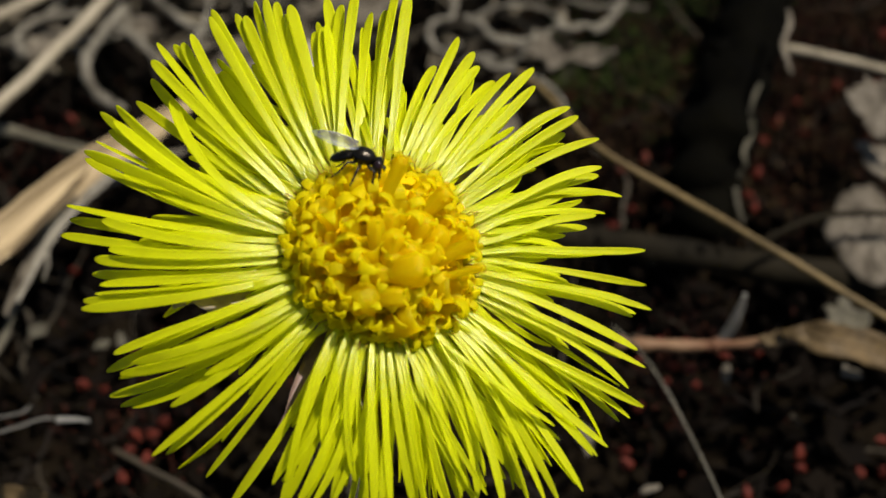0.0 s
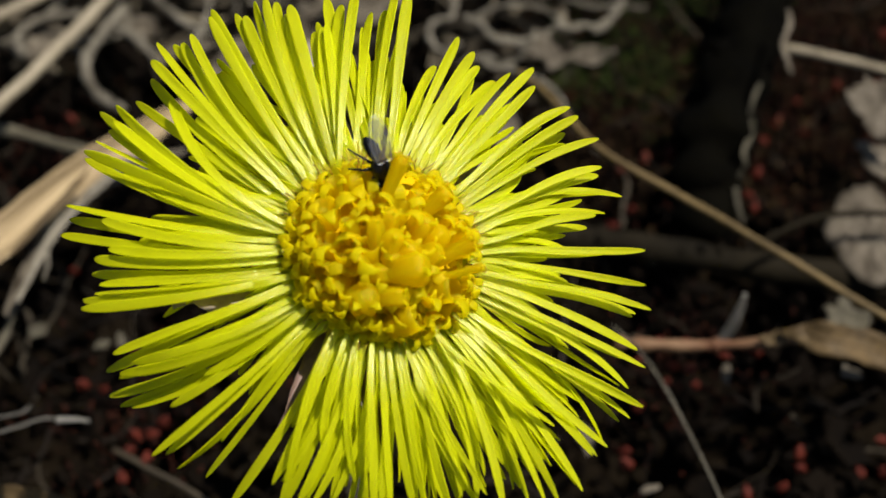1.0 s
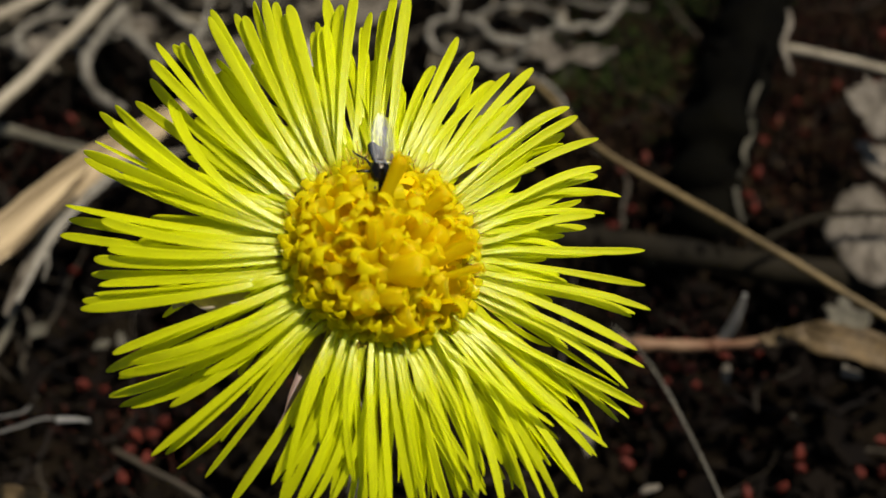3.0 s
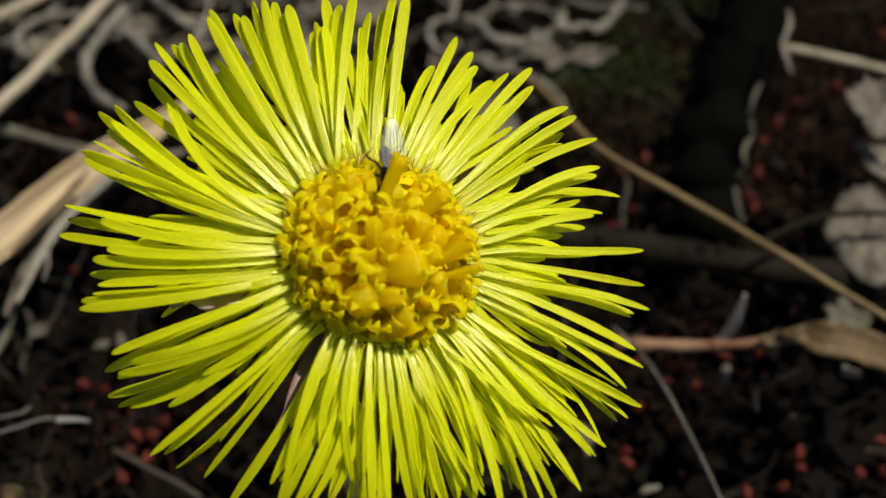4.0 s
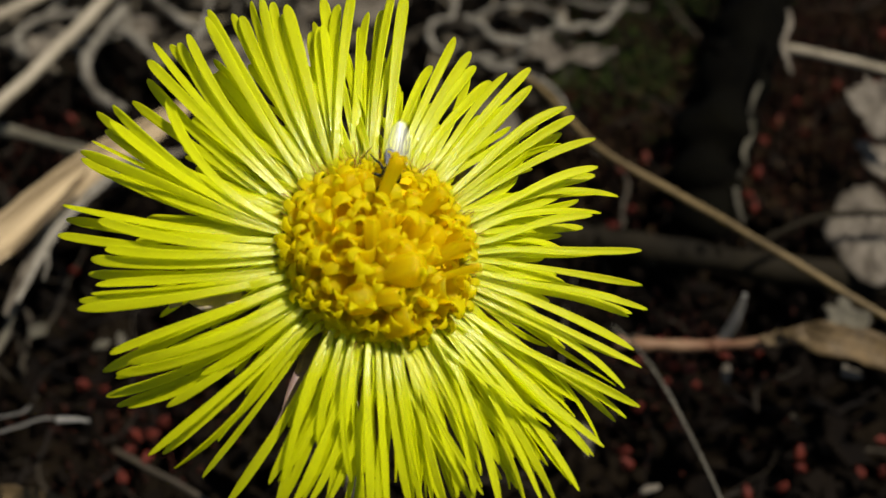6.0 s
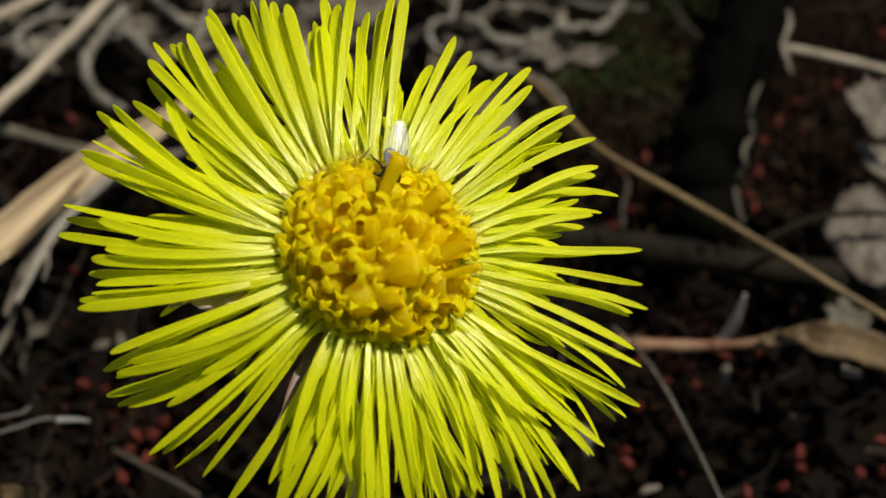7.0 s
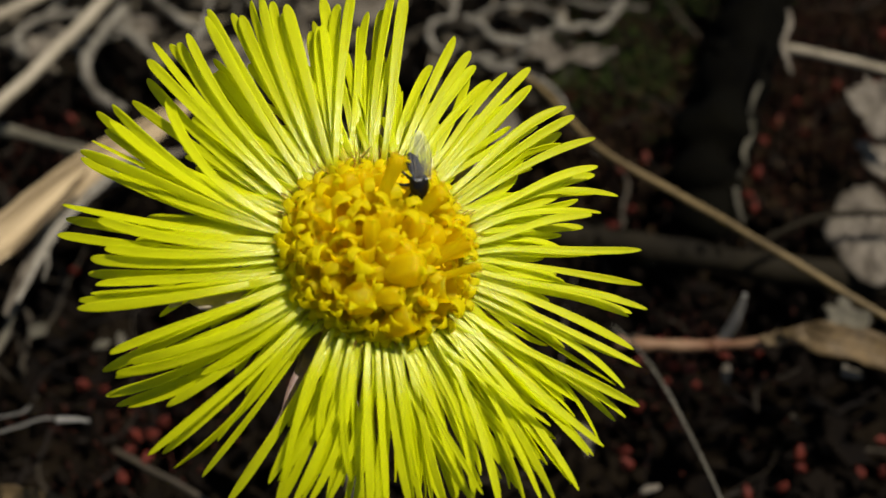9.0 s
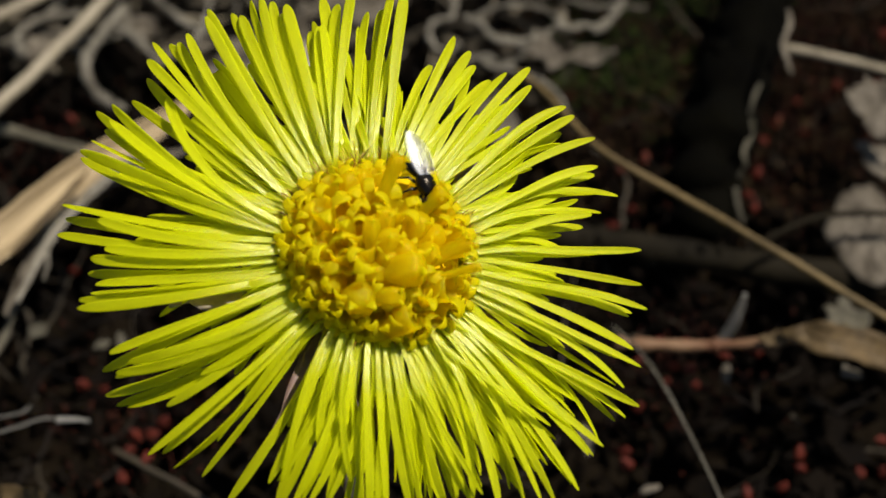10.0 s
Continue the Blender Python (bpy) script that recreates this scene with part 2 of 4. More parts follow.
def strip_geometry(path, normals, widths, thick, hollow, across=5, notch=0.0, ripple=0.0):
    """A thick ribbon along a path: its cross-section is hollowed by the given share of its width."""
    verts, faces, uv = [], [], []
    n = len(path)
    for side in (1, -1):
        for i, q in enumerate(path):
            ahead = (path[min(i + 1, n - 1)] - path[max(i - 1, 0)]).normalized()
            nn = (normals[i] - ahead * normals[i].dot(ahead)).normalized()
            cross = ahead.cross(nn)
            for k in range(across):
                u = 2 * k / (across - 1) - 1
                edge = 1 - 0.75 * u * u
                back = ahead * (-notch * (k % 2)) if i == n - 1 else Vector()
                verts.append(q + cross * (u * widths[i] / 2) + nn * (hollow * widths[i] * u * u + ripple * widths[i] * math.cos(3 * math.pi * u) + side * thick / 2 * edge) + back)
                uv.append((k / (across - 1), i / (n - 1)))
    half = n * across
    for i in range(n - 1):
        for k in range(across - 1):
            a = i * across + k
            faces.append((a, a + 1, a + 1 + across, a + across))
            faces.append((half + a, half + a + across, half + a + 1 + across, half + a + 1))
        a, b = i * across, i * across + across - 1
        faces.append((a, a + across, half + a + across, half + a))
        faces.append((b, half + b, half + b + across, b + across))
    for i in (0, n - 1):
        for k in range(across - 1):
            a = i * across + k
            faces.append((a, half + a, half + a + 1, a + 1) if i == 0 else (a, a + 1, half + a + 1, half + a))
    return verts, faces, uv


# ---- the ground ----
def build_ground():
    """One sheet of black soil, shade included in its colour, finely lumped near the flower and running on to the
    horizon.
    """
    n = 190
    axis = [math.sinh(6.2 * (2 * i / (n - 1) - 1)) / math.sinh(6.2) * 60.0 for i in range(n)]
    axis = [a * (0.35 + 0.65 * min(1, abs(a) / 2)) for a in axis]
    verts = []
    for y in axis:
        for x in axis:
            near = 1 / (1 + (x * x + y * y) / 0.5)
            h = noise.fractal(Vector((x * 55, y * 55, 3.1)), 1.0, 2.0, 5) * 0.0045 * near
            h += noise.noise(Vector((x * 1.5, y * 1.5, 8))) * 0.05 * (1 - near)
            verts.append((x, y + 0.03, h - 0.006))
    faces = [(j * n + i, j * n + i + 1, j * n + n + i + 1, j * n + n + i) for j in range(n - 1) for i in range(n - 1)]
    tagged(new("ground", mesh_of("ground", verts, faces, SOIL)), "bare black peaty soil with fine crumbs, darkened further for shade", "ground", kind="structure")


build_ground()


# ---- the flower ----
flower = tagged(new("coltsfoot_flower"), "bright yellow coltsfoot flower head in full sun with a golden centre", "flower")


def polar(r, deg, z=0.0):
    return Vector((r * math.cos(radians(deg)), r * math.sin(radians(deg)), z))


def ray(parent, base, lean, reach, bend, layer, width):
    """One strap-shaped petal from the rim of the disc to its tip. Millimetres in the flower's own plane."""
    lift = rng.uniform(-0.12, 0.12)
    droop = 2.2 * max(0.0, math.cos(radians(base - 212))) ** 2
    b, e = polar(4.5, base, 0.25 - 0.3 * layer), polar(reach, base + lean, -0.9 + 0.55 * max(0.0, math.cos(radians(base - 10))) - 0.6 * layer + lift - droop)
    along = e - b
    side = Vector((-along.y, along.x, 0)).normalized()
    mid = (b + e) / 2 + side * bend
    mid.z = 0.3 - 0.42 * layer + lift - droop * 0.3
    ctrl = mid * 2 - (b + e) / 2
    n = 20
    path, normals, widths = [], [], []
    western = 0.5 - 0.5 * math.cos(radians(base + 40))
    turned = 26 * math.sin(radians(base)) * western
    roll0, roll1 = turned * 0.4 + rng.gauss(0, 18), turned + rng.gauss(0, 30)
    cap = 0.76 + 0.14 * western + rng.uniform(-0.03, 0.03)
    width *= rng.uniform(0.84, 1.08) * (0.60 + 0.33 * western + 0.14 * max(0.0, math.cos(radians(base - 20))))
    sway = rng.uniform(-0.14, 0.14) * (1.1 - western)
    for i in range(n):
        s = 1 - (1 - i / (n - 1)) ** 1.6
        q = b * (1 - s) ** 2 + ctrl * (2 * s * (1 - s)) + e * s * s + side * (sway * math.sin(2 * math.pi * s))
        path.append(q * MM)
        a = radians(roll0 * (1 - s) + roll1 * s)
        normals.append((Vector((0, 0, 1)) * math.cos(a) + side * math.sin(a)))
        w = 0.46 + 0.54 * min(1, s / 0.75) ** 0.9
        if s > cap:
            w *= max(0.0, 1 - ((s - cap) / (1.002 - cap)) ** 2.1) ** 0.5
        widths.append(max(w, 0.10) * width * MM)
    me = mesh_of("ray_petal", *strip_geometry(path, normals, widths, 0.07 * MM, rng.uniform(0.0, 0.22) + 0.1 * (1 - western), 7,
                                            rng.choice((0, 0, 0, 0.09)) * MM, 0.028)[:2], PETAL)
    layer_uv = me.uv_layers.new(name="UVMap")
    for loop in me.loops:
        v = loop.vertex_index % (n * 7)
        layer_uv.data[loop.index].uv = ((v % 7) / 6 + base * 3, (v // 7) / (n - 1) * 4)
    return part("ray_petal", me, parent)


def rays(parent, rows):
    for base, lean, reach, bend, layer in rows:
        ray(parent, base, lean, reach, bend, layer, rng.uniform(0.60, 0.74) if reach > 8 else 0.6)


# the petals that lie on top, sector by sector: bearing at the disc, turn towards the tip, reach, bow and tier
rays(flower, [
    (2, 10, 12.1, 0.14, -1), (5, 7.8, 12.8, 0.76, 0), (7, 5, 12.2, 0.01, 3), (14, 2.5, 14.2, 1.06, 1),
    (14, 5.1, 13.5, 0.61, 2), (16, 7.4, 13.3, 0.26, -1), (18, 4.9, 13.4, 0.32, 1), (28, 2.2, 14.2, 0.35, 0),
    (30, 3.5, 12.5, 0.61, 1), (32, 4.1, 13.2, 0.16, 2), (34, 3, 13.9, 0.18, 0), (37, 2.5, 13.6, 0.36, -1),
    (46, 3, 13.3, 0.11, 0), (53, -0.9, 14.3, 0.11, 1), (58, -2.4, 13, 0.1, 0), (64, -6.2, 12.3, 0.3, 1),
    (66, -3, 12.1, 0.34, 2),
])
rays(flower, [
    (68, -4.9, 12.3, 0.3, 0), (72, -6.3, 13.2, 0.22, 1), (77, -6.4, 13.4, 0.08, 0), (79, -5.4, 11.6, 0.34, 1),
    (81, -1.2, 9.8, 0.04, 2), (86, -1.9, 14.8, 0.08, -1), (91, -3.4, 14.5, 0.32, 2), (94, -7.7, 15.1, 0.31, 0),
    (96, -5.1, 11.2, 0.07, 1), (100, -9.1, 14.3, 0.42, 2), (115, -14.7, 15.3, -0.04, 2), (117, -19.1, 14.5, 0.38, 1),
    (119, -16.4, 13.2, -0.01, 0), (119, -14.4, 13.4, 0.04, 2), (120, -24.7, 14.7, 0.24, -1), (122, -11.9, 14.5, 0.15, -1),
    (123, -12.1, 14.3, 0.21, 0),
])
rays(flower, [
    (124, -12.5, 15.3, 0.47, 1), (125, -11.3, 15.6, 0.62, 0), (125, -9.7, 15.8, 0.56, 1), (127, -8.4, 15.2, 0.44, 1),
    (127, -7.5, 15.7, 0.36, 2), (135, -10.7, 16.2, 0.31, 0), (141, -15.6, 15.9, 0.39, 0), (146, -15.6, 15.7, 0.8, 0),
    (149, -16.9, 15.8, 0.78, 1), (150, -16.8, 16.1, 0.19, 2), (154, -17.5, 16.5, 0.48, 0), (155, -15.2, 16, 0.38, 0),
    (159, -17.3, 15.5, 0.61, 1), (159, -12.1, 15.4, 0.38, 2), (167, -14.8, 16.7, 0.87, 2), (170, -15.6, 15.8, 0.82, 2),
    (171, -27.5, 13.8, 1.44, -1),
])
rays(flower, [
    (171, -17.4, 15.7, 0.97, 0), (171, -13, 16.1, 0.34, 1), (174, -3, 16.5, 0.59, 2), (175, -24.7, 16.1, 0.88, 0),
    (175, -13.6, 16.3, 0.81, 2), (175, -12.2, 14, 0.67, 0), (176, -14.6, 16.4, 0.28, 0), (176, -3, 16.2, 0.58, 3),
    (183, -6.3, 16.5, 0.7, 2), (184, -10, 14.5, 0.77, 0), (187, -6.3, 14, 0.56, -1), (191, -8.9, 14.7, 0.59, 0),
    (192, -8, 14.8, 0.63, 2), (197, -9.4, 14.5, 0.42, 0), (197, -9, 14.7, 0.56, 2), (198, -8.7, 15.4, 0.7, 2),
    (201, -9, 15.6, 0.55, 0),
])
rays(flower, [
    (202, -10.3, 9.9, 0.61, -1), (209, -4.6, 15.1, 0.04, 2), (216, -10.3, 13.9, 0.75, 0), (217, -9, 15.3, 0.87, 5),
    (218, -11.6, 14.6, 0.97, 1), (219, -8.2, 15, 0.94, 5), (221, -8.5, 14.6, 0.95, 4), (223, -5.8, 11, 0.4, -1),
    (224, -5.9, 13.2, 0.36, 1), (227, -3.2, 15.6, 0.31, 1), (228, -2.7, 14.9, 0.36, 2), (230, -1, 15, 0.6, 2),
    (234, -1.5, 12.7, -0.18, 0), (234, 0.3, 14.2, 0.19, 4), 
    (240, 1.7, 14.8, 0.47, 4),
])
rays(flower, [
    (244, 3.6, 13.3, 0.13, 0), (245, 5.1, 13.1, -0.48, -1), (247, 4.6, 14.2, 0.52, 2), (250, 4.4, 13.8, 0.54, 1),
    (250, 7, 11.2, -0.43, -1), (254, 7.8, 13.9, 0.3, 3), (255, 2.2, 13.7, 0.68, 0), (258, 7.8, 12.3, -0.73, -1),
    (263, 6.5, 13.5, -0.57, 1), (266, 4.1, 13.9, -0.25, -1), (272, 2.2, 13.8, -0.19, 0), (276, 3.2, 13.8, -0.35, 0),
    (277, 2.7, 10.6, -0.24, 1), (280, 1.5, 14.1, -0.08, 0), (283, 10.2, 14.3, -0.71, 1), (283, 11.7, 14.1, -0.44, -1),
    (285, 2.7, 14.1, -0.49, 2),
])
rays(flower, [
    (298, 17.2, 13.1, -0.42, -2), (303, -7, 15.2, 0.54, -1), (305, -2.7, 13.7, -0.18, 3), (307, -5.1, 14.4, 0.81, 2),
    (309, -5.9, 15.4, 0.54, 2), (309, -4.5, 15.9, 0.41, 0), (310, -2.7, 16.3, 0.38, 1), (312, -0.6, 16.1, -0.05, 0),
    (312, -0.4, 16.6, 0.41, 0), (317, 1.4, 15.7, 0.13, 1), (317, 3.2, 15.9, -0.14, -1), (318, 1.1, 15.9, 0.25, 1),
    (321, 2.7, 12.9, 0.59, 1), (324, -1.5, 15.7, 1.04, 2), (325, 2.9, 15.8, 0.27, 2), (325, 3.9, 16.1, -0.01, 1),
    (326, 5.6, 16.4, -0.48, 0),
])
rays(flower, [
    (335, -1.7, 15.2, 0.46, 0), (336, -1.6, 14.9, 0.02, 2), (337, -2.4, 10.8, 0.82, 0), (338, 0.1, 15.5, 0.04, -1),
    (340, 0.1, 14.5, -0.09, 2), (342, -0.6, 14.9, 0.28, 0), (345, 3.2, 14.2, 0.07, 0), (347, 2.8, 15, 0, -1),
    (347, 2.9, 14.5, 0.14, 1), (353, 0.5, 13.9, -0, 2), (354, 1.6, 14.7, 0.04, 0), (357, 6.2, 14.7, 0.07, 0),
    (357, 6.6, 13.2, -0.14, 1),
])
rays(flower, [
    (205, -2.5, 14.6, 0.3, 0), (208, -4, 13.2, 0.2, -1), (212, -5, 14.7, 0.5, 1), (214, -7, 12.3, 0.4, 0), (185, -5, 12.6, 0.4, 0), (179, -4, 13.0, 0.4, 0),
])
# the shorter petals tucked in beneath them
for i in range(130):
    if 229 < i * 2.77 < 243 or 193 < i * 2.77 < 202:
        continue
    ray(flower, i * 2.77 + rng.uniform(-2, 2), rng.uniform(-11, 11), rng.uniform(7.2, 10.8), rng.uniform(-0.5, 0.5), rng.uniform(0.5, 2.8), rng.uniform(0.44, 0.62))
# short ones that close the ring round the disc
for i in range(84):
    ray(flower, i * 4.29 + rng.uniform(-2, 2), rng.uniform(-8, 8), rng.uniform(6.4, 8.8), rng.uniform(-0.3, 0.3), rng.uniform(0.15, 0.9), rng.uniform(0.42, 0.56))
for i in range(26):
    if 62 < 55 + i * 4.1 < 88:
        continue
    ray(flower, 55 + i * 4.1 + rng.uniform(-2, 2), rng.uniform(-7, 7), rng.uniform(10.8, 13.2), rng.uniform(-0.4, 0.4), rng.uniform(0.9, 2.4), rng.uniform(0.46, 0.6))
for i in range(34):
    if 190 < 128 + i * 3.1 < 206:
        continue
    ray(flower, 128 + i * 3.1 + rng.uniform(-2, 2), rng.uniform(-7, 7), rng.uniform(9.5, 12.8), rng.uniform(-0.4, 0.4), rng.uniform(1.4, 3.0), rng.uniform(0.46, 0.62))
for i in range(30):
    inner = 1 < i < 12
    ray(flower, -18 + i * 2.4 + rng.uniform(-2, 2), rng.uniform(-6, 8), rng.uniform(8.4, 10.6) if inner else rng.uniform(9.4, 12.2), rng.uniform(-0.5, 0.5), rng.uniform(0.2, 2.0), rng.uniform(0.46, 0.6))
for i in range(20):
    ray(flower, -34 + i * 2.9 + rng.uniform(-2, 2), rng.uniform(-5, 6), rng.uniform(8.6, 11.6), rng.uniform(-0.3, 0.3), rng.uniform(0.4, 1.6), rng.uniform(0.5, 0.62))
# finer ones crowded on the lower and sunward side
for i in range(36):
    turn = 246 + i * 2.35
    ray(flower, turn + rng.uniform(-2, 2), rng.uniform(-9, 6), rng.uniform(11.0, 14.6), rng.uniform(-0.5, 0.7), rng.uniform(0.2, 2.6), rng.uniform(0.52, 0.68))
# slim ones that crowd the sunward side, and more among the upper ones
for i in range(18):
    ray(flower, -82 + i * 2.6 + rng.uniform(-2, 2), rng.uniform(-5, 6), rng.uniform(12.0, 14.6), rng.uniform(-0.5, 0.7), rng.uniform(0.3, 2.4), rng.uniform(0.56, 0.7))
for i in range(32):
    ray(flower, 93 + i * 2.6 + rng.uniform(-2, 2), rng.uniform(-16, 0), rng.uniform(11.0, 14.0), rng.uniform(-0.2, 0.6), rng.uniform(0.6, 2.4), rng.uniform(0.5, 0.62))
for i in range(40):
    ray(flower, 253 + i * 1.7 + rng.uniform(-2, 2), rng.uniform(-6, 8), rng.uniform(11.5, 14.0), rng.uniform(-0.5, 0.5), rng.uniform(0.8, 2.6), rng.uniform(0.52, 0.66))


def dome_top(r):
    return 1.1 + 2.1 * (1 - (r / 5.4) ** 2)


part("receptacle", mesh_of("receptacle", *revolve([(0.8 * MM, -3.2 * MM), (2.6 * MM, -2.6 * MM), (4.5 * MM, -1.2 * MM), (4.9 * MM, -0.3 * MM),
     (4.3 * MM, 0.5 * MM), (2.9 * MM, 1.5 * MM), (1.2 * MM, 2.0 * MM), (0.02 * MM, 2.1 * MM)], 40), CORE), flower, label="olive-brown receptacle of the flower head")


def floret_pose(radius, bearing, top, length, lean, tilt):
    """The pose of a floret whose mouth is at that place; its tube leans towards the bearing lean by tilt degrees."""
    axis = polar(math.sin(radians(tilt)), lean, math.cos(radians(tilt)))
    foot = polar(radius, bearing, top) - axis * length
    turn = axis.to_track_quat("Z", "Y").to_matrix().to_4x4()
    return Matrix.Translation(foot * MM) @ turn @ pose(0, 0, 0, 0, 0, rng.uniform(0, 72))


def lobe_mesh(curl, length, width):
    """A broad blunt-pointed lobe that bends outwards from the mouth of a floret."""
    path, normals, widths = [], [], []
    q, a = Vector((0, 0, 0)), radians(52)
    for i in range(11):
        s = i / 10
        path.append(q.copy() * MM)
        normals.append(Vector((-math.sin(a), 0, math.cos(a))))
        widths.append(width * (1 - s ** 2.6 * 0.78) * MM)
        q = q + Vector((math.cos(a), 0, math.sin(a))) * length / 10
        a -= radians(curl) * (0.5 + s) / 10
    v, f, _ = strip_geometry(path, normals, widths, 0.19 * MM, 0.12, 7)
    return mesh_of("lobe", v, f, LOBE)


LOBES = [lobe_mesh(c, l, w) for c, l, w in ((135, 0.85, 0.52), (185, 1.0, 0.50), (240, 1.1, 0.46), (100, 0.80, 0.50), (160, 0.92, 0.56))]


def add_lobes(floret, mouth, height, size, kinds, missing=0.3):
    for k in range(5):
        if rng.random() < missing:
            continue
        ob = part("lobe", rng.choice(kinds), floret, Matrix.Translation(polar(mouth * 0.93, 72 * k, height) * MM)
                  @ pose(0, 0, 0, rng.uniform(-12, 12), rng.uniform(-14, 14), 72 * k + rng.uniform(-8, 8)))
        ob.scale = (size, size, size)


def open_floret(parent, radius, bearing, top, w, lean, tilt):
    """A disc floret whose bell has opened into five recurved lobes."""
    h = 2.9
    v, f = revolve([(0.2 * MM, 0), (0.28 * MM, 0.7 * MM), (w * 0.66 * MM, 1.3 * MM), (w * 0.92 * MM, 2.0 * MM), (w * MM, (h - 0.1) * MM), (w * 0.97 * MM, h * MM),
                    (w * 0.84 * MM, (h - 0.04) * MM), (w * 0.66 * MM, (h - 0.4) * MM), (0.12 * MM, (h - 0.6) * MM)], 20, 0.05)
    ob = part("disc_floret", mesh_of("disc_floret", v, f, FLORET), parent, floret_pose(radius, bearing, top + rng.uniform(-0.35, 0.05), h, lean, tilt))
    add_lobes(ob, w, h - 0.06, w / 0.5, LOBES)


def floret_bud(parent, radius, bearing, top, w, lean, tilt):
    """A long closed floret, faintly five-ridged, with the tips of its lobes just parting."""
    h, w = 3.1, w * 1.12
    v, f = revolve([(0.2 * MM, 0), (0.28 * MM, 0.6 * MM), (w * 0.74 * MM, 1.2 * MM), (w * 0.95 * MM, 1.9 * MM), (w * MM, 2.4 * MM), (w * 0.94 * MM, 2.75 * MM),
                    (w * 0.74 * MM, 2.98 * MM), (w * 0.45 * MM, 3.1 * MM), (w * 0.18 * MM, 3.13 * MM), (0.02 * MM, 3.12 * MM)], 25, 0.09)
    ob = part("disc_floret", mesh_of("disc_floret", v, f, FLORET), parent, floret_pose(radius, bearing, top, h, lean, tilt))
    for k in range(5):
        if rng.random() < 0.85:
            part("lobe", LOBES[rng.choice((0, 3))], ob, Matrix.Translation(polar(w * 0.80, 72 * k, 2.70) * MM)
                 @ pose(0, 0, 0, 0, -46, 72 * k)).scale = (w * 1.15,) * 3


def cup_floret(parent, radius, bearing, top, w, lean, tilt):
    """A wide-mouthed floret with a deep hollow and only a few lobes turned back."""
    h = 3.0
    v, f = revolve([(0.22 * MM, 0), (0.3 * MM, 0.5 * MM), (w * 0.7 * MM, 1.0 * MM), (w * 0.95 * MM, 1.8 * MM), (w * MM, 2.6 * MM), (w * 1.03 * MM, h * MM),
                    (w * 0.92 * MM, (h - 0.02) * MM), (w * 0.8 * MM, 2.3 * MM), (w * 0.6 * MM, 1.5 * MM), (0.1 * MM, 1.2 * MM)], 25, 0.03)
    ob = part("disc_floret", mesh_of("disc_floret", v, f, FLORET), parent, floret_pose(radius, bearing, top, h, lean, tilt))
    add_lobes(ob, w, h - 0.06, w / 0.55, (LOBES[1], LOBES[2]), 0.45)


def column_floret(parent, radius, bearing, size, top, lean):
    """A long floret standing out from the disc, with its stamen tube pushed up and a knobbly end."""
    h = 3.4
    w = 0.41 * size
    axis = polar(0.86, lean, 0.51).normalized()
    v, f = revolve([(0.2 * MM, 0), (0.26 * MM, 0.8 * MM), (w * 0.8 * MM, 1.4 * MM), (w * 0.9 * MM, 2.2 * MM), (w * 1.02 * MM, 2.8 * MM), (w * 1.12 * MM, 3.1 * MM),
                    (w * 0.98 * MM, h * MM), (w * 0.5 * MM, (h + 0.1) * MM), (0.03 * MM, (h + 0.06) * MM)], 15, 0.07)
    ob = part("disc_floret", mesh_of("disc_floret", v, f, FLORET), parent,
              Matrix.Translation((polar(radius, bearing, top) - axis * h) * MM) @ axis.to_track_quat("Z", "Y").to_matrix().to_4x4())
    for k in range(10):
        g = rng.uniform(0.11, 0.17) * MM * size
        lv, lf = ellipsoid(g, g, g * 1.3, polar(w * rng.uniform(0.55, 1.05), 36 * k + rng.uniform(0, 30), h + rng.uniform(-0.45, 0.1)) * MM, 8, 6)
        part("lobe", mesh_of("lobe", lv, lf, FLORET), ob)
    add_lobes(ob, w * 0.95, h - 0.12, size * 0.55, (LOBES[0], LOBES[3]))


# the disc florets: distance from the middle, bearing, size and height of the mouth
for radius, bearing, size, top, lean in [
    (3.5, 82, 0.98, 4.8, 68), (3.7, 35, 1.12, 3.9, 40), (4.42, 354, 1, 3.8, 27), (5.19, 341, 0.55, 3.4, 10),
]:
    column_floret(flower, radius, bearing, size, top, lean)
# the others: distance from the middle, bearing, height and half width of the mouth, and the bearing and steepness of its lean
for row in [
    (2.82, 315, 4.0, 0.80, 5, 64), (0.85, 97, 4.44, 0.46, 90, 49), (0.38, 303, 4.39, 0.55, 79, 41), (1.54, 324, 4.1, 0.55, 43, 41),
    (3.01, 5, 3.22, 0.58, 38, 51), (3.61, 251, 3.3, 0.80, 130, 5), (3.55, 288, 3.12, 0.55, 358, 65), (2.98, 296, 3.24, 0.46, 339, 65),
    (0.96, 158, 4.32, 0.43, 100, 56), (2.2, 22, 3.58, 0.62, 53, 48), (3.25, 55, 2.3, 0.52, 75, 51), (2.89, 343, 3.39, 0.52, 25, 57),
]:
    floret_bud(flower, *row)
for row in [
    (3.76, 120, 2.59, 0.52, 107, 56), (2.41, 81, 2.9, 0.4, 86, 54), (3.66, 108, 2.55, 0.49, 104, 55), (1.8, 260, 3.72, 0.52, 208, 67),
    (2.57, 250, 3.33, 0.52, 199, 70),
]:
    floret_bud(flower, *row)
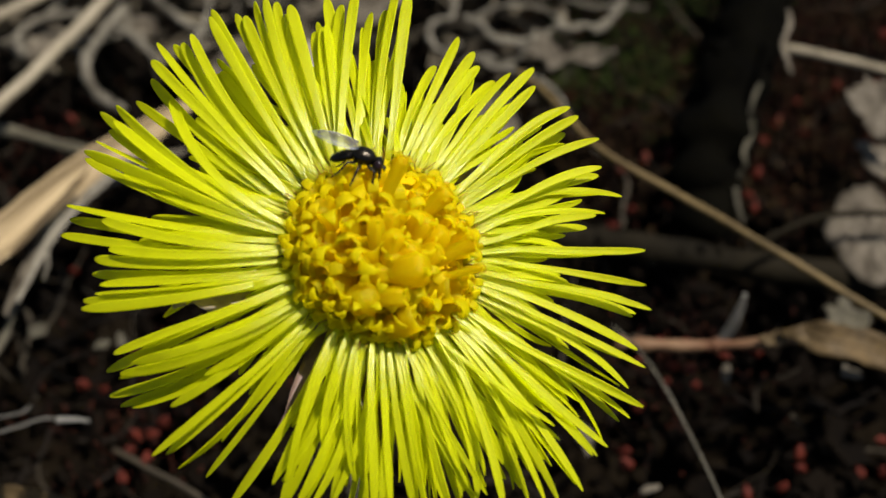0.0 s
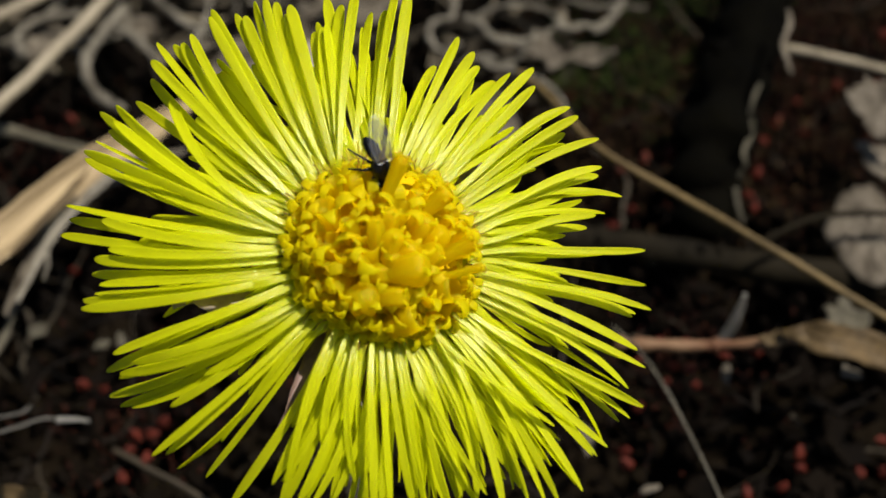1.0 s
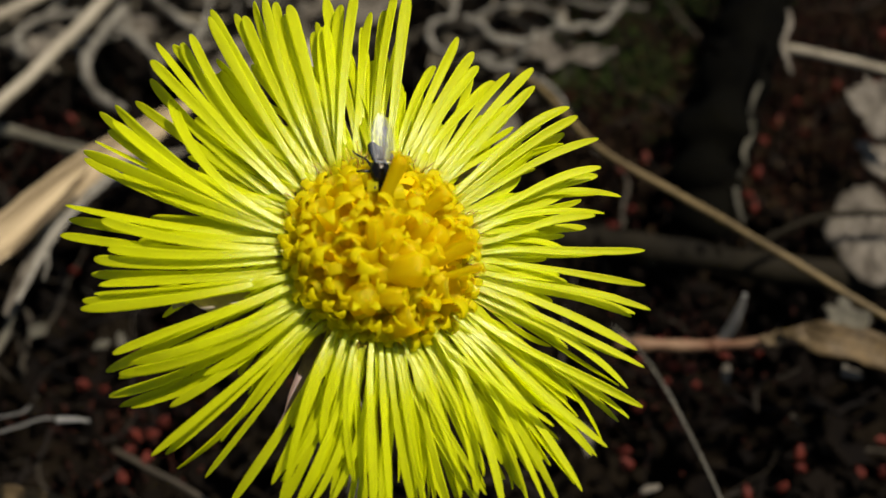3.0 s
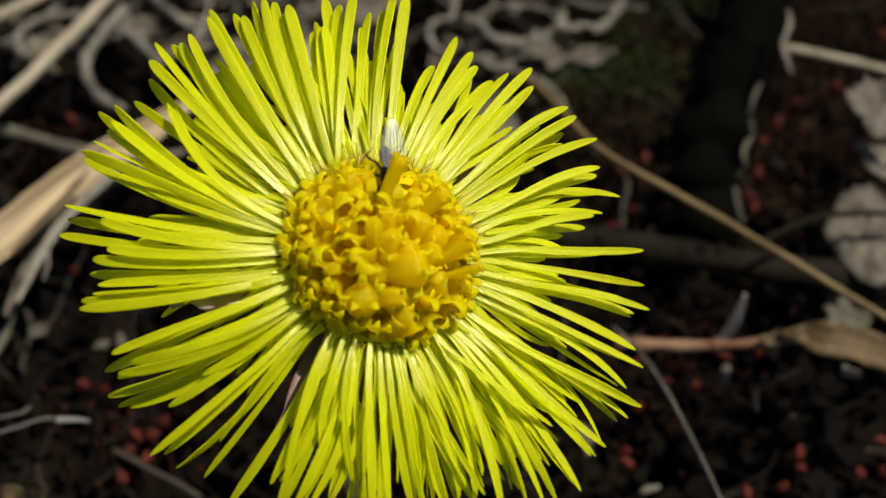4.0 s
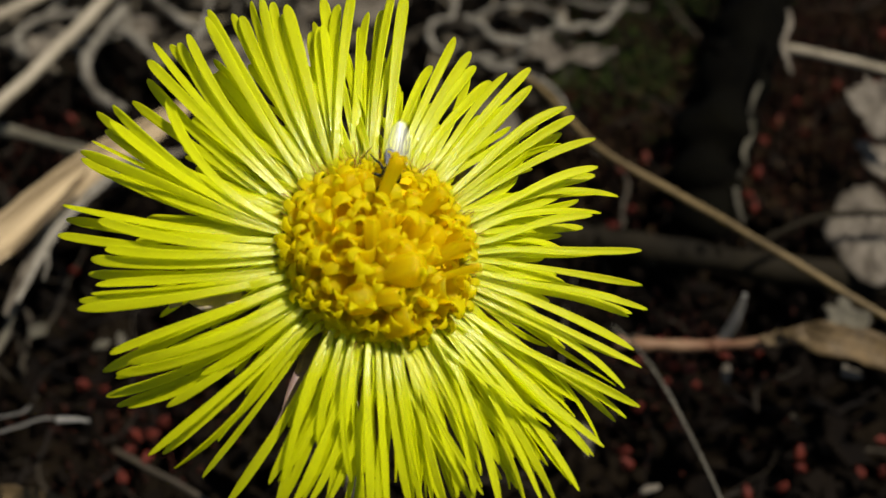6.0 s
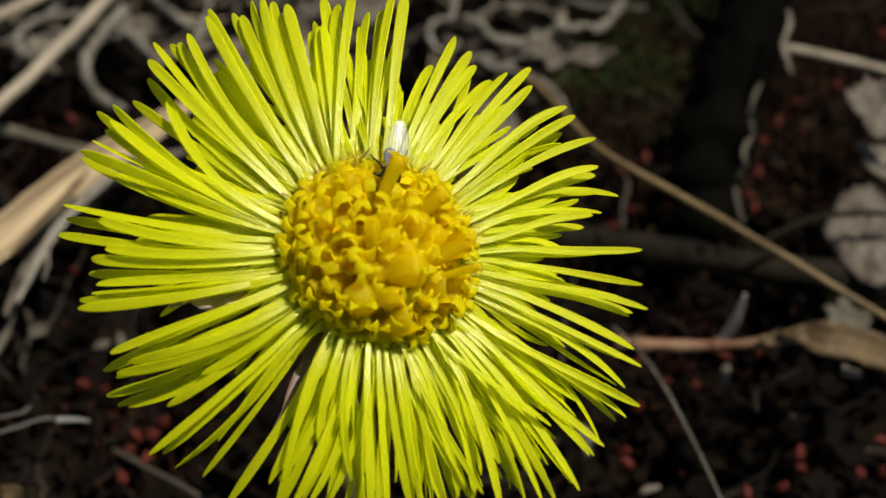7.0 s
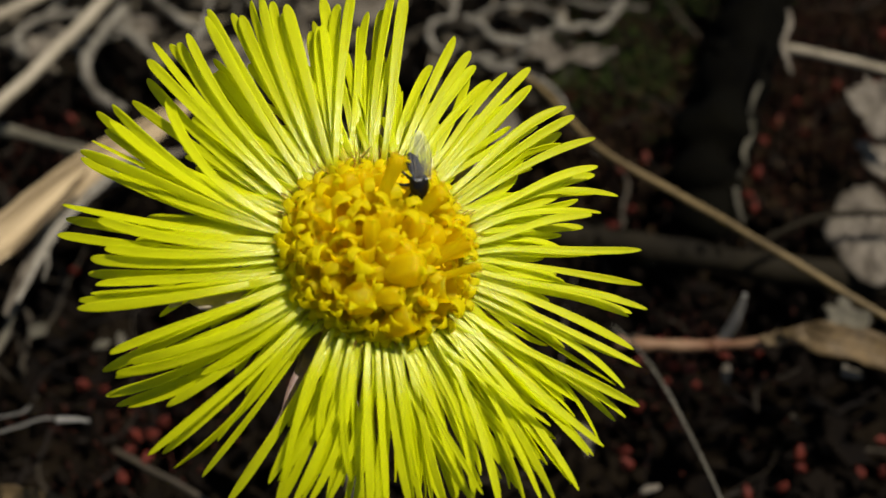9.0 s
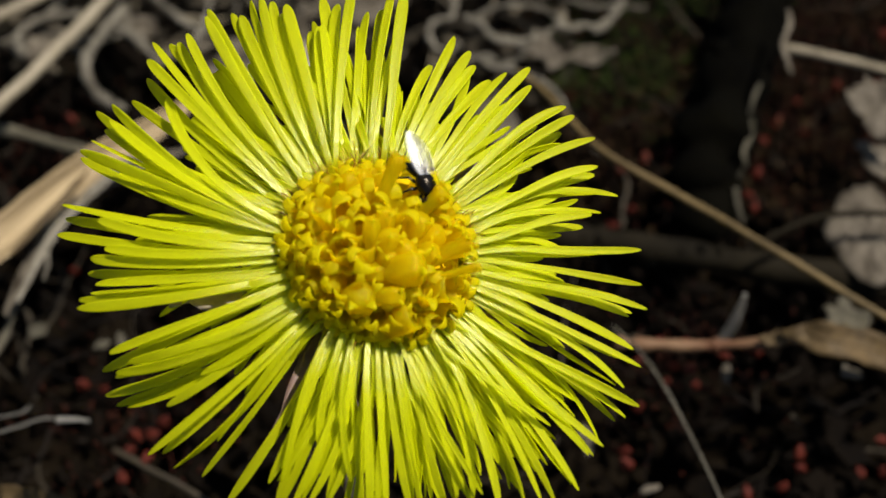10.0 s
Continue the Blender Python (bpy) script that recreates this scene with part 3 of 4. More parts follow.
for row in [
    (2.17, 171, 3.8, 0.52, 110, 48), (3.52, 158, 2.94, 0.68, 130, 32), (4.01, 177, 2.42, 0.58, 155, 40), (3.21, 190, 3.22, 0.62, 133, 36),
    (2.67, 223, 3.59, 0.71, 203, 57), (3.97, 213, 2.45, 0.55, 221, 67), (4.17, 229, 2.31, 0.58, 233, 68), (1.33, 64, 4.05, 0.58, 72, 26),
    (1.92, 114, 3.38, 0.55, 109, 30), (2.25, 130, 3.36, 0.49, 124, 39), (2.53, 207, 3.45, 0.55, 118, 38), (1.43, 222, 4.03, 0.55, 109, 41),
    (3.75, 311, 2.7, 0.58, 65, 20), (4.18, 269, 2.3, 0.65, 252, 59), (4.55, 246, 1.83, 0.52, 245, 70), (3.77, 95, 1.88, 0.43, 98, 46),
]:
    open_floret(flower, *row)
for row in [
    (3.99, 133, 2.34, 0.55, 121, 44), (4.43, 145, 1.92, 0.49, 138, 46), (4.07, 57, 1.78, 0.49, 66, 38), (3.1, 29, 2.88, 0.52, 39, 41),
    (4.46, 11, 2.0, 0.46, 28, 48), (4.51, 357, 1.96, 0.49, 7, 52), (4.64, 166, 1.66, 0.52, 167, 54), (4.71, 182, 1.6, 0.49, 184, 60),
    (4.69, 193, 1.61, 0.52, 192, 63), (4.59, 205, 1.79, 0.52, 204, 66), (5.05, 211, 1.31, 0.43, 211, 72), (4.67, 218, 1.68, 0.49, 220, 74),
    (4.9, 229, 1.44, 0.49, 231, 75), (4.88, 239, 1.46, 0.43, 241, 75), (4.86, 260, 1.47, 0.46, 256, 74), (4.91, 272, 1.43, 0.49, 265, 72),
]:
    open_floret(flower, *row)
for row in [
    (4.96, 282, 1.39, 0.43, 279, 69), (5.33, 293, 1.06, 0.43, 290, 61), (5.2, 306, 1.19, 0.49, 311, 59), (5.38, 317, 1.02, 0.46, 320, 55),
    (5.38, 329, 1.02, 0.43, 335, 50), (5.21, 340, 1.17, 0.4, 355, 51), (4.13, 43, 2.04, 0.46, 52, 40), (4.14, 25, 2.03, 0.43, 34, 41),
    (1.5, 188, 3.71, 0.49, 118, 38), (4.07, 299, 2.18, 0.49, 315, 52), (3.88, 277, 2.41, 0.52, 272, 61),
]:
    open_floret(flower, *row)
for row in [
    (4.47, 293, 2.19, 0.77, 21, 54), (4.49, 325, 2.18, 0.71, 360, 52),
]:
    cup_floret(flower, *row)
# small florets that fill the rim
for i in range(16):
    r = rng.uniform(4.3, 4.9)
    turn = i * 22.5 + rng.uniform(-6, 6)
    open_floret(flower, r, turn, dome_top(r) - rng.uniform(0.6, 1.0), rng.uniform(0.26, 0.34), turn, 50)


def style_fringe():
    """Fine curling threads round the rim of the disc, too many to count."""
    pieces = []
    for i in range(380):
        a, r = rng.uniform(0, 360), rng.uniform(4.3, 5.2)
        foot = polar(r, a, rng.uniform(-0.2, 0.4))
        out = polar(rng.uniform(0.25, 0.85), a + rng.uniform(-50, 50), rng.uniform(0.05, 0.5))
        path = [q * MM for q in spline([foot, foot + out * 0.6 + Vector((0, 0, 0.15)), foot + out], 3)]
        pieces.append(tube_geometry(path, [0.03 * MM * (1 - 0.4 * k / len(path)) for k in range(len(path))], 5))
    tagged(part("style_fringe", mesh_of("style_fringe", *join(*pieces), THREAD), flower, label="fine yellow threads round the disc"), kind="stuff")


style_fringe()


def bracts():
    """Two tiers of purple-brown bracts under the petals, a few of them papery and pale."""
    for i in range(30):
        a = i * 12 + rng.uniform(-4, 4)
        reach = rng.uniform(9.6, 12.0) if 215 < a < 330 else rng.uniform(8.4, 10.4)
        pale = i in (16, 2)
        reach = 10.9 if i == 16 else reach
        path = [q * MM for q in spline([polar(1.5, a, -3.6), polar(4.6, a, -2.6 - 0.3 * (i % 2)), polar(reach, a + rng.uniform(-5, 5), -3.0 - 0.5 * (i % 2))], 6)]
        n = len(path)
        widths = [(0.9 + 0.9 * math.sin(math.pi * min(1, k / (n - 1) + 0.15))) * (1.0 if k < n - 2 else 0.5) * MM for k in range(n)]
        v, f, _ = strip_geometry(path, [Vector((0, 0, 1))] * n, widths, 0.12 * MM, 0.14)
        part("bract", mesh_of("bract", v, f, PAPER if pale else BRACT), flower, label="pale papery bract" if pale else "purple-brown bract")
    # a broader papery one that shows between the petals
    path = [q * MM for q in spline([polar(3.0, 196, -2.4), polar(6.6, 196.5, -1.75), polar(8.6, 197, -1.8), polar(9.9, 196, -2.1)], 6)]
    n = len(path)
    v, f, _ = strip_geometry(path, [Vector((0, 0, 1))] * n, [2.2 * math.sin(math.pi * (0.12 + 0.86 * k / (n - 1))) ** 0.7 * MM for k in range(n)], 0.1 * MM, 0.12)
    part("bract", mesh_of("bract", v, f, PAPER), flower, label="pale papery bract")


bracts()


def flower_stem():
    """The scaly stem, from the soil up to the back of the flower head."""
    inverse = FLOWER_AT.inverted()
    foot = inverse @ Vector((-0.004, 0.017, -0.006))
    path = spline([foot, inverse @ Vector((-0.004, 0.016, 0.014)), Vector((0, 0, -0.009)), Vector((0, 0, -0.0028))], 6)
    n = len(path)
    part("stem", mesh_of("stem", *tube_geometry(path, [(1.5 + 0.5 * (k / n) ** 4) * MM for k in range(n)], 14, 1, 0.08, 2), STEMGREEN), flower,
         label="short woolly purplish stem")
    for i in range(9):
        k = 2 + int(i * (n - 5) / 9)
        at, ahead = path[k], (path[k + 1] - path[k]).normalized()
        out = (Matrix.Rotation(radians(i * 137.5), 3, ahead) @ ahead.orthogonal()).normalized()
        line = [at + out * 1.3 * MM, at + out * 1.9 * MM + ahead * 2.2 * MM, at + out * 2.3 * MM + ahead * 5 * MM]
        p = spline(line, 4)
        v, f, _ = strip_geometry(p, [out] * len(p), [(1.7 - 1.3 * (j / (len(p) - 1)) ** 2) * MM for j in range(len(p))], 0.15 * MM, -0.2)
        part("stem_scale", mesh_of("stem_scale", v, f, BRACT), flower, label="purple-brown stem scale")


FLOWER_ROWS = [
        (0, pose(0.00016, 0.00000, 0.04500, 23.68, 9.95, 4.33)),
        (1, pose(0.00015, 0.00000, 0.04500, 23.68, 9.95, 4.33)),
        (2, pose(0.00014, 0.00000, 0.04500, 23.68, 9.95, 4.33)),
        (2.7, pose(0.00013, 0.00000, 0.04500, 23.68, 9.95, 4.33)),
        (3.8, pose(0.00007, 0.00000, 0.04500, 23.68, 9.95, 4.33)),
        (4.5, pose(0.00002, 0.00000, 0.04500, 23.68, 9.95, 4.33)),
        (5, pose(0.00000, 0.00000, 0.04500, 23.68, 9.95, 4.33)),
        (5.7, pose(-0.00004, 0.00000, 0.04500, 23.68, 9.95, 4.33)),
        (7, pose(-0.00002, 0.00002, 0.04502, 23.68, 9.95, 4.33)),
        (8, pose(-0.00002, 0.00002, 0.04502, 23.68, 9.95, 4.33)),
        (9, pose(-0.00005, 0.00002, 0.04502, 23.68, 9.95, 4.33)),
        (10, pose(-0.00006, 0.00002, 0.04502, 23.68, 9.95, 4.33)),
]
FLOWER_AT = FLOWER_ROWS[0][1]
flower_stem()


# ---- the fly ----
fly = tagged(new("fly"), "small glossy black fly with clear wings feeding on the flower", "fly")


def build_fly():
    """Head forward along y, back up along z; millimetres."""
    s = MM * 1.1
    v, f = ellipsoid(0.54 * s, 0.64 * s, 0.46 * s, (0, 0, 0), 24, 16, 0.12)
    part("thorax", mesh_of("thorax", v, f, BLACK), fly)
    v, f = ellipsoid(0.14 * s, 0.2 * s, 0.11 * s, (0, -0.54 * s, 0.17 * s), 10, 6)
    part("scutellum", mesh_of("scutellum", v, f, BLACK), fly)
    # the abdomen, faintly ringed and bent a little downwards
    v, f = ellipsoid(0.38 * s, 0.59 * s, 0.31 * s, (0, -0.93 * s, 0), 18, 22, 0)
    for q in v:
        along = (q.y / s + 1.52) / 1.18
        ring = 1 - 0.05 * (math.sin(along * 5 * math.pi) ** 2)
        q.x *= ring
        q.z = q.z * ring - (0.08 + 0.56 * max(0.0, 1 - along) ** 1.3) * s
    part("abdomen", mesh_of("abdomen", v, f, BLACK), fly)
    v, f = ellipsoid(0.43 * s, 0.29 * s, 0.37 * s, (0, 0.74 * s, -0.20 * s), 18, 12)
    head = part("head", mesh_of("head", v, f, BLACK), fly)
    for e in (-1, 1):
        v, f = ellipsoid(0.16 * s, 0.22 * s, 0.28 * s, (e * 0.31 * s, 0.78 * s, -0.18 * s), 14, 10)
        part("eye", mesh_of("eye", v, f, EYE), head, label="dark red-brown compound eye")
        p = [q * s for q in spline([(e * 0.09, 0.98, -0.2), (e * 0.12, 1.09, -0.26), (e * 0.16, 1.15, -0.36)], 4)]
        part("antenna", mesh_of("antenna", *tube_geometry(p, [0.045 * s] * (len(p) - 1) + [0.02 * s], 6), LEGS), head)
    p = [q * s for q in spline([(0, 0.90, -0.42), (0, 0.95, -0.65), (0, 1.0, -0.82)], 4)]
    part("proboscis", mesh_of("proboscis", *tube_geometry(p, [0.08 * s] * 4 + [0.06 * s] * 4 + [0.1 * s], 8), LEGS), head)
    v, f = ellipsoid(0.13 * s, 0.16 * s, 0.14 * s, (0, 0.54 * s, -0.1 * s), 10, 6)
    part("neck", mesh_of("neck", v, f, BLACK), fly)
    # six jointed legs
    for e in (-1, 1):
        for at, knee, shin, toe in (((0.25, 0.32, -0.35), (0.62, 0.75, -0.45), (0.60, 0.80, -0.98), (0.68, 1.05, -1.2)),
                                    ((0.30, -0.05, -0.42), (0.85, -0.1, -0.50), (1.05, -0.2, -1.05), (1.25, -0.25, -1.32)),
                                    ((0.26, -0.38, -0.38), (0.72, -0.85, -0.35), (0.85, -1.25, -0.95), (0.98, -1.6, -1.25))):
            p = [Vector((q[0] * e * 0.72, q[1] * (0.95 if q[1] > 0 else 0.72), q[2])) * s for q in (at, knee, shin, toe)]
            path, rad = [], []
            for i in range(3):
                for k in range(4):
                    path.append(p[i].lerp(p[i + 1], k / 4))
                    rad.append(((0.055, 0.095, 0.085, 0.06), (0.065, 0.06, 0.055, 0.05), (0.05, 0.04, 0.036, 0.034))[i][k] * s)
            path.append(p[3])
            rad.append(0.03 * s)
            part("leg", mesh_of("leg", *tube_geometry(path, rad, 7), LEGS), fly)
    # two wings folded over the back, one lying on the other
    for e in (-1, 1):
        n = 18
        path, widths = [], []
        for i in range(n):
            u = i / (n - 1)
            path.append(Vector((e * (0.26 - 0.16 * u) + 0.10 * u, -0.30 - 2.40 * u, 0.42 + 0.03 * u + 0.05 * math.sin(math.pi * u) + e * 0.02)) * s)
            widths.append(max(0.12, 0.98 * math.sin(math.pi * min(1, 0.03 + 0.97 * u) ** 0.85) ** 0.62) * s)
        v, f, _ = strip_geometry(path, [Vector((e * 0.05 + 0.26, 0, 1))] * n, widths, 0.012 * s, -0.07, 7)
        wing = part("wing", mesh_of("wing", v, f, WING), fly, label="clear iridescent wing")
        for lane in (-0.44, -0.24, -0.02, 0.2, 0.42):
            line = [path[k] + Vector((lane * widths[k] * (0.5 + 0.5 * k / n), 0, 0.012 * s - (0.28 * lane + 0.26 + e * 0.05) * lane * widths[k])) for k in range(1, n - 2)]
            part("vein", mesh_of("vein", *tube_geometry(line, [(0.027 - 0.017 * k / len(line)) * s for k in range(len(line))], 5), VEIN), wing)


build_fly()


# ---- the litter round the flower ----
def tube_thing(name, points, radius, mat, label, category, group="", taper=0.15, knobs=0.18, flat=1.0, steps=6, seed=1, nodes=0, knots=0):
    """A stalk, root or twig through the given points, millimetres; nodes: rings every so many steps, knots: bumps on the bark."""
    path = [q * MM for q in spline(points, steps)]
    n = len(path)
    for i, q in enumerate(path):
        path[i] = q + noise.noise_vector(Vector((i * 0.35, seed * 3.3, 0.5))) * radius * 0.25 * MM
    radii = [radius * (1 - taper * i / n) * (1 + 1.6 * knobs * noise.noise(Vector((i * 0.5, seed * 4.7, 2.2)))) * MM for i in range(n)]
    ob = tagged(new(name, mesh_of(name, *tube_geometry(path, radii, 12, flat, knobs, seed), mat)), label, category, group)
    for i in range(nodes // 2, n - 1, nodes) if nodes else ():
        ahead = (path[i + 1] - path[i]).normalized()
        ring = [path[i] + ahead * (k - 2) * 0.22 * radius * MM for k in range(5)]
        part("node", mesh_of("node", *tube_geometry(ring, [radii[i] * w for w in (1.03, 1.22, 1.3, 1.2, 1.03)], 12, flat, 0.05, seed), mat), ob)
    r = random.Random(seed)
    for k in range(knots):
        i = r.randrange(2, n - 2)
        ahead = (path[i + 1] - path[i]).normalized()
        out = (Matrix.Rotation(r.uniform(-1.6, 1.6), 3, ahead) @ ahead.cross(Vector((1, 0, 0))).normalized())
        out = out if out.z > 0 else -out
        tip = path[i] + out * radius * r.uniform(1.0, 1.35) * MM
        part("knot", mesh_of("knot", *tube_geometry([path[i], path[i].lerp(tip, 0.8), tip], [radius * w * MM for w in (0.5, 0.38, 0.16)], 8, 1, 0.3, k), mat), ob)
    return ob


def blade_thing(name, points, width, mat, label, category, group="", hollow=0.22, tip=0.15, up=(0.2, -0.5, 0.8), steps=8, seed=1):
    """A dry leaf blade or strip of husk, folded along its midrib."""
    path = [q * MM for q in spline(points, steps)]
    n = len(path)
    widths, normals = [], []
    for i in range(n):
        u = i / (n - 1)
        w = min(1, 0.5 + 3 * u) * (1 if u < 0.6 else 1 - (1 - tip) * ((u - 0.6) / 0.4) ** 1.6)
        widths.append(width * w * (1 + 0.18 * noise.noise(Vector((i * 0.3, seed, 0)))) * MM)
        normals.append((Vector(up) + noise.noise_vector(Vector((i * 0.12, seed * 2.1, 4))) * 0.45).normalized())
    v, f, uv = strip_geometry(path, normals, widths, 0.16 * MM, hollow, 7)
    ob = tagged(new(name, mesh_of(name, v, f, mat, uv)), label, category, group)
    rib = [path[i] + normals[i] * 0.06 * MM for i in range(n)]
    part("midrib", mesh_of("midrib", *tube_geometry(rib, [max(0.05, 0.055 * width) * (1 - 0.6 * i / n) * MM for i in range(n)], 7, 1, 0.1, seed), mat), ob)
    return ob


def leaf_thing(name, at, size, mat, label, category, group="", turn=0, tilt=(0, 0), seed=1, curl=0.35, ragged=0.6):
    """A crumpled piece of dead leaf with a ragged edge; the larger ones keep a midrib and veins."""
    rings, around = 8, 40
    verts, faces = [], []

    def height(x, y):
        return curl * size[0] * (0.5 * (x / size[0]) ** 2 * (1 if seed % 2 else -1) + 0.55 * noise.noise(Vector((x * 0.35, y * 0.35, seed * 1.3)))
                                 + 0.3 * noise.noise(Vector((x * 1.1, y * 1.1, seed * 2.3))))

    for side in (0.5, -0.5):
        for i in range(rings + 1):
            for k in range(around):
                a = 2 * math.pi * k / around
                edge = 1 + ragged * noise.noise(Vector((math.cos(a) * 1.6, math.sin(a) * 1.6, seed * 5.1))) + min(0.35, 0.8 * ragged) * noise.noise(
                    Vector((math.cos(a) * 4.5, math.sin(a) * 4.5, seed)))
                r = i / rings * edge
                x, y = r * math.cos(a) * size[0], r * math.sin(a) * size[1]
                verts.append(Vector((x, y, height(x, y) + side * 0.22)) * MM)
    half = (rings + 1) * around
    for i in range(rings):
        for k in range(around):
            a, b = i * around + k, i * around + (k + 1) % around
            faces.append((a, b, b + around, a + around))
            faces.append((half + a, half + a + around, half + b + around, half + b))
    for k in range(around):
        a, b = rings * around + k, rings * around + (k + 1) % around
        faces.append((a, b, half + b, half + a))
    ob = new(name, mesh_of(name, verts, faces, mat))
    ob.matrix_basis = Matrix.Translation(Vector(at) * MM) @ pose(0, 0, 0, tilt[0], tilt[1], turn)
    if size[0] > 1.4:
        lines = [("midrib", (0, -0.62), (0, 0.62), 0.11)]
        for k in (-0.35, -0.05, 0.25):
            for e in (-1, 1):
                lines.append(("vein", (0, k), (e * 0.5, k + 0.26), 0.06))
        for title, a, b, r in lines:
            line = []
            for k in range(9):
                x, y = (a[0] + (b[0] - a[0]) * k / 8) * size[0], (a[1] + (b[1] - a[1]) * k / 8) * size[1]
                line.append(Vector((x, y, height(x, y) + 0.12)) * MM)
            part(title, mesh_of(title, *tube_geometry(line, [r * (1 - 0.05 * k) * MM for k in range(9)], 6), mat), ob)
    return tagged(ob, label, category, group)


# dry stalks
tube_thing("grass_stalk", [(9.4, 43.0, 15.0), (11.4, 40.7, 15.0), (15.2, 35.0, 15.0), (20.9, 31.3, 14.0), (27.3, 27.0, 13.0), (35.5, 22.1, 11.0), (39.1, 19.9, 10.0)], 0.28, STRAW_BROWN,
           "thin tan dry grass stalk lying slantwise over dark litter", "grass stalk", "dry stalks", 0.0, 0.05, nodes=14)
tube_thing("grass_stalk", [(31.5, 51.8, 9.0), (35.6, 50.6, 9.0), (39.5, 49.1, 9.0), (44.6, 47.9, 8.0)], 0.37, STRAW, "pale straw-coloured dry grass stalk", "grass stalk", "dry stalks", 0, 0.06, seed=2, nodes=9)
tube_thing("grass_stalk", [(-34.4, 42.8, 8.0), (-32.2, 46.3, 8.0), (-28.4, 52.6, 8.0), (-24.8, 58.9, 8.0), (-22.0, 64.2, 8.0)], 0.54, STRAW, "thick pale dry grass stalk on the litter", "grass stalk", "dry stalks", 0, 0.06, seed=3, nodes=12)
tube_thing("grass_stalk", [(-36.9, 57.2, 6.0), (-34.2, 58.7, 6.0), (-30.7, 61.5, 6.0), (-27.2, 64.9, 6.0)], 0.5, STRAW, "pale dry grass stalk half under litter", "grass stalk", "dry stalks", 0, 0.06, seed=4, nodes=10)
tube_thing("grass_stalk", [(16.1, 23.6, 8.0), (17.8, 21.5, 8.0), (19.1, 19.0, 8.0), (20.2, 16.3, 8.0), (21.4, 12.8, 8.0), (22.3, 10.0, 8.0), (23.0, 7.5, 8.0)], 0.065, ROOT, "thin grey-tan bent grass stalk", "grass stalk", "dry stalks", 0, 0.06, seed=5, nodes=12)
tube_thing("grass_stalk", [(-20.6, 16.1, 3.0), (-18.0, 14.5, 3.0), (-14.5, 12.3, 3.0), (-11.1, 9.6, 3.0)], 0.26, DULL, "short tan dry grass stalk on black soil", "grass stalk", "dry stalks", 0, 0.08, seed=6, nodes=8)
tube_thing("withered_stalk", [(16.3, 22.9, 7.0), (18.8, 22.7, 7.0), (23.0, 22.6, 7.0), (26.5, 22.0, 8.0), (28.8, 21.6, 9.0), (30.7, 21.8, 9.0)], 0.42, REDDISH, "jointed reddish-tan dry stem with broken bark", "plant stem", "", 0, 0.35, seed=7, nodes=9)
# leaf blades
blade_thing("dry_leaf_blade", [(-32.5, 25.3, 11.0), (-29.3, 29.1, 11.0), (-25.6, 35.4, 10.0), (-21.5, 40.6, 9.0), (-16.7, 46.6, 8.0)], 3.0, DRY_BLADE, "broad folded straw-coloured dry leaf blade", "leaf blade", "", 0.3, 0.3)
blade_thing("dry_leaf_blade", [(-28.8, 24.6, 8.0), (-27.4, 30.3, 8.0), (-24.6, 36.0, 8.0), (-19.9, 40.7, 7.0), (-16.9, 42.2, 7.0)], 1.0, LEAF, "greyish frayed dry leaf blade", "leaf blade", "", 0.2, 0.3, seed=3)
blade_thing("dry_leaf_blade", [(-20.4, 39.3, 9.5), (-22.4, 36.8, 9.5), (-24.8, 33.5, 9.5), (-26.3, 29.8, 9.5), (-27.8, 24.7, 9.5)], 0.75, ROOT, "grey frayed strip of dry leaf beside a broad blade", "leaf blade", "", 0.25, 0.5, seed=13)
tube_thing("grey_root", [(-26.2, 30.0, 9.5), (-25.9, 28.2, 9.5), (-26.1, 26.8, 9.5)], 0.15, ROOT, "short side shoot of a grey strip", "root", "grey roots", 0.3, 0.3, seed=90)
blade_thing("dry_leaf_blade", [(-30.3, 20.8, 6.0), (-29.2, 24.0, 6.0), (-28.4, 27.0, 7.0), (-27.2, 30.5, 7.0)], 0.5, GREY, "narrow grey strip of dry leaf", "leaf blade", "", 0.2, 0.2, seed=4)
blade_thing("dry_leaf_blade", [(-23.2, 35.2, 12.4), (-24.6, 32.7, 12.4), (-26.5, 29.5, 12.4), (-28.0, 26.8, 12.4)], 0.5, HUSK, "narrow brown strip lying along a straw-coloured blade", "leaf blade", "", 0.1, 0.4, seed=15)
blade_thing("curled_husk", [(29.7, 21.5, 10.0), (31.5, 20.8, 10.0), (34.5, 20.7, 9.0), (38.6, 20.0, 8.0)], 2.5, HUSK, "curled brown husk of a dry leaf", "dry leaf", "", 0.14, 0.95, seed=5)
blade_thing("curled_husk", [(24.3, 25.0, 4.0), (25.2, 25.3, 6.0), (25.9, 25.9, 9.0)], 0.8, WHITE, "pale grey upright splinter of dry leaf", "dry leaf", "", 0.2, 0.4, seed=6)
blade_thing("dry_leaf_blade", [(-29.4, 9.1, 8.0), (-26.3, 8.9, 8.0), (-23.9, 8.5, 8.0), (-20.9, 8.2, 7.0)], 1.3, HUSK, "brown strip of dry leaf on black soil", "leaf blade", "", 0.2, 0.3, seed=9)
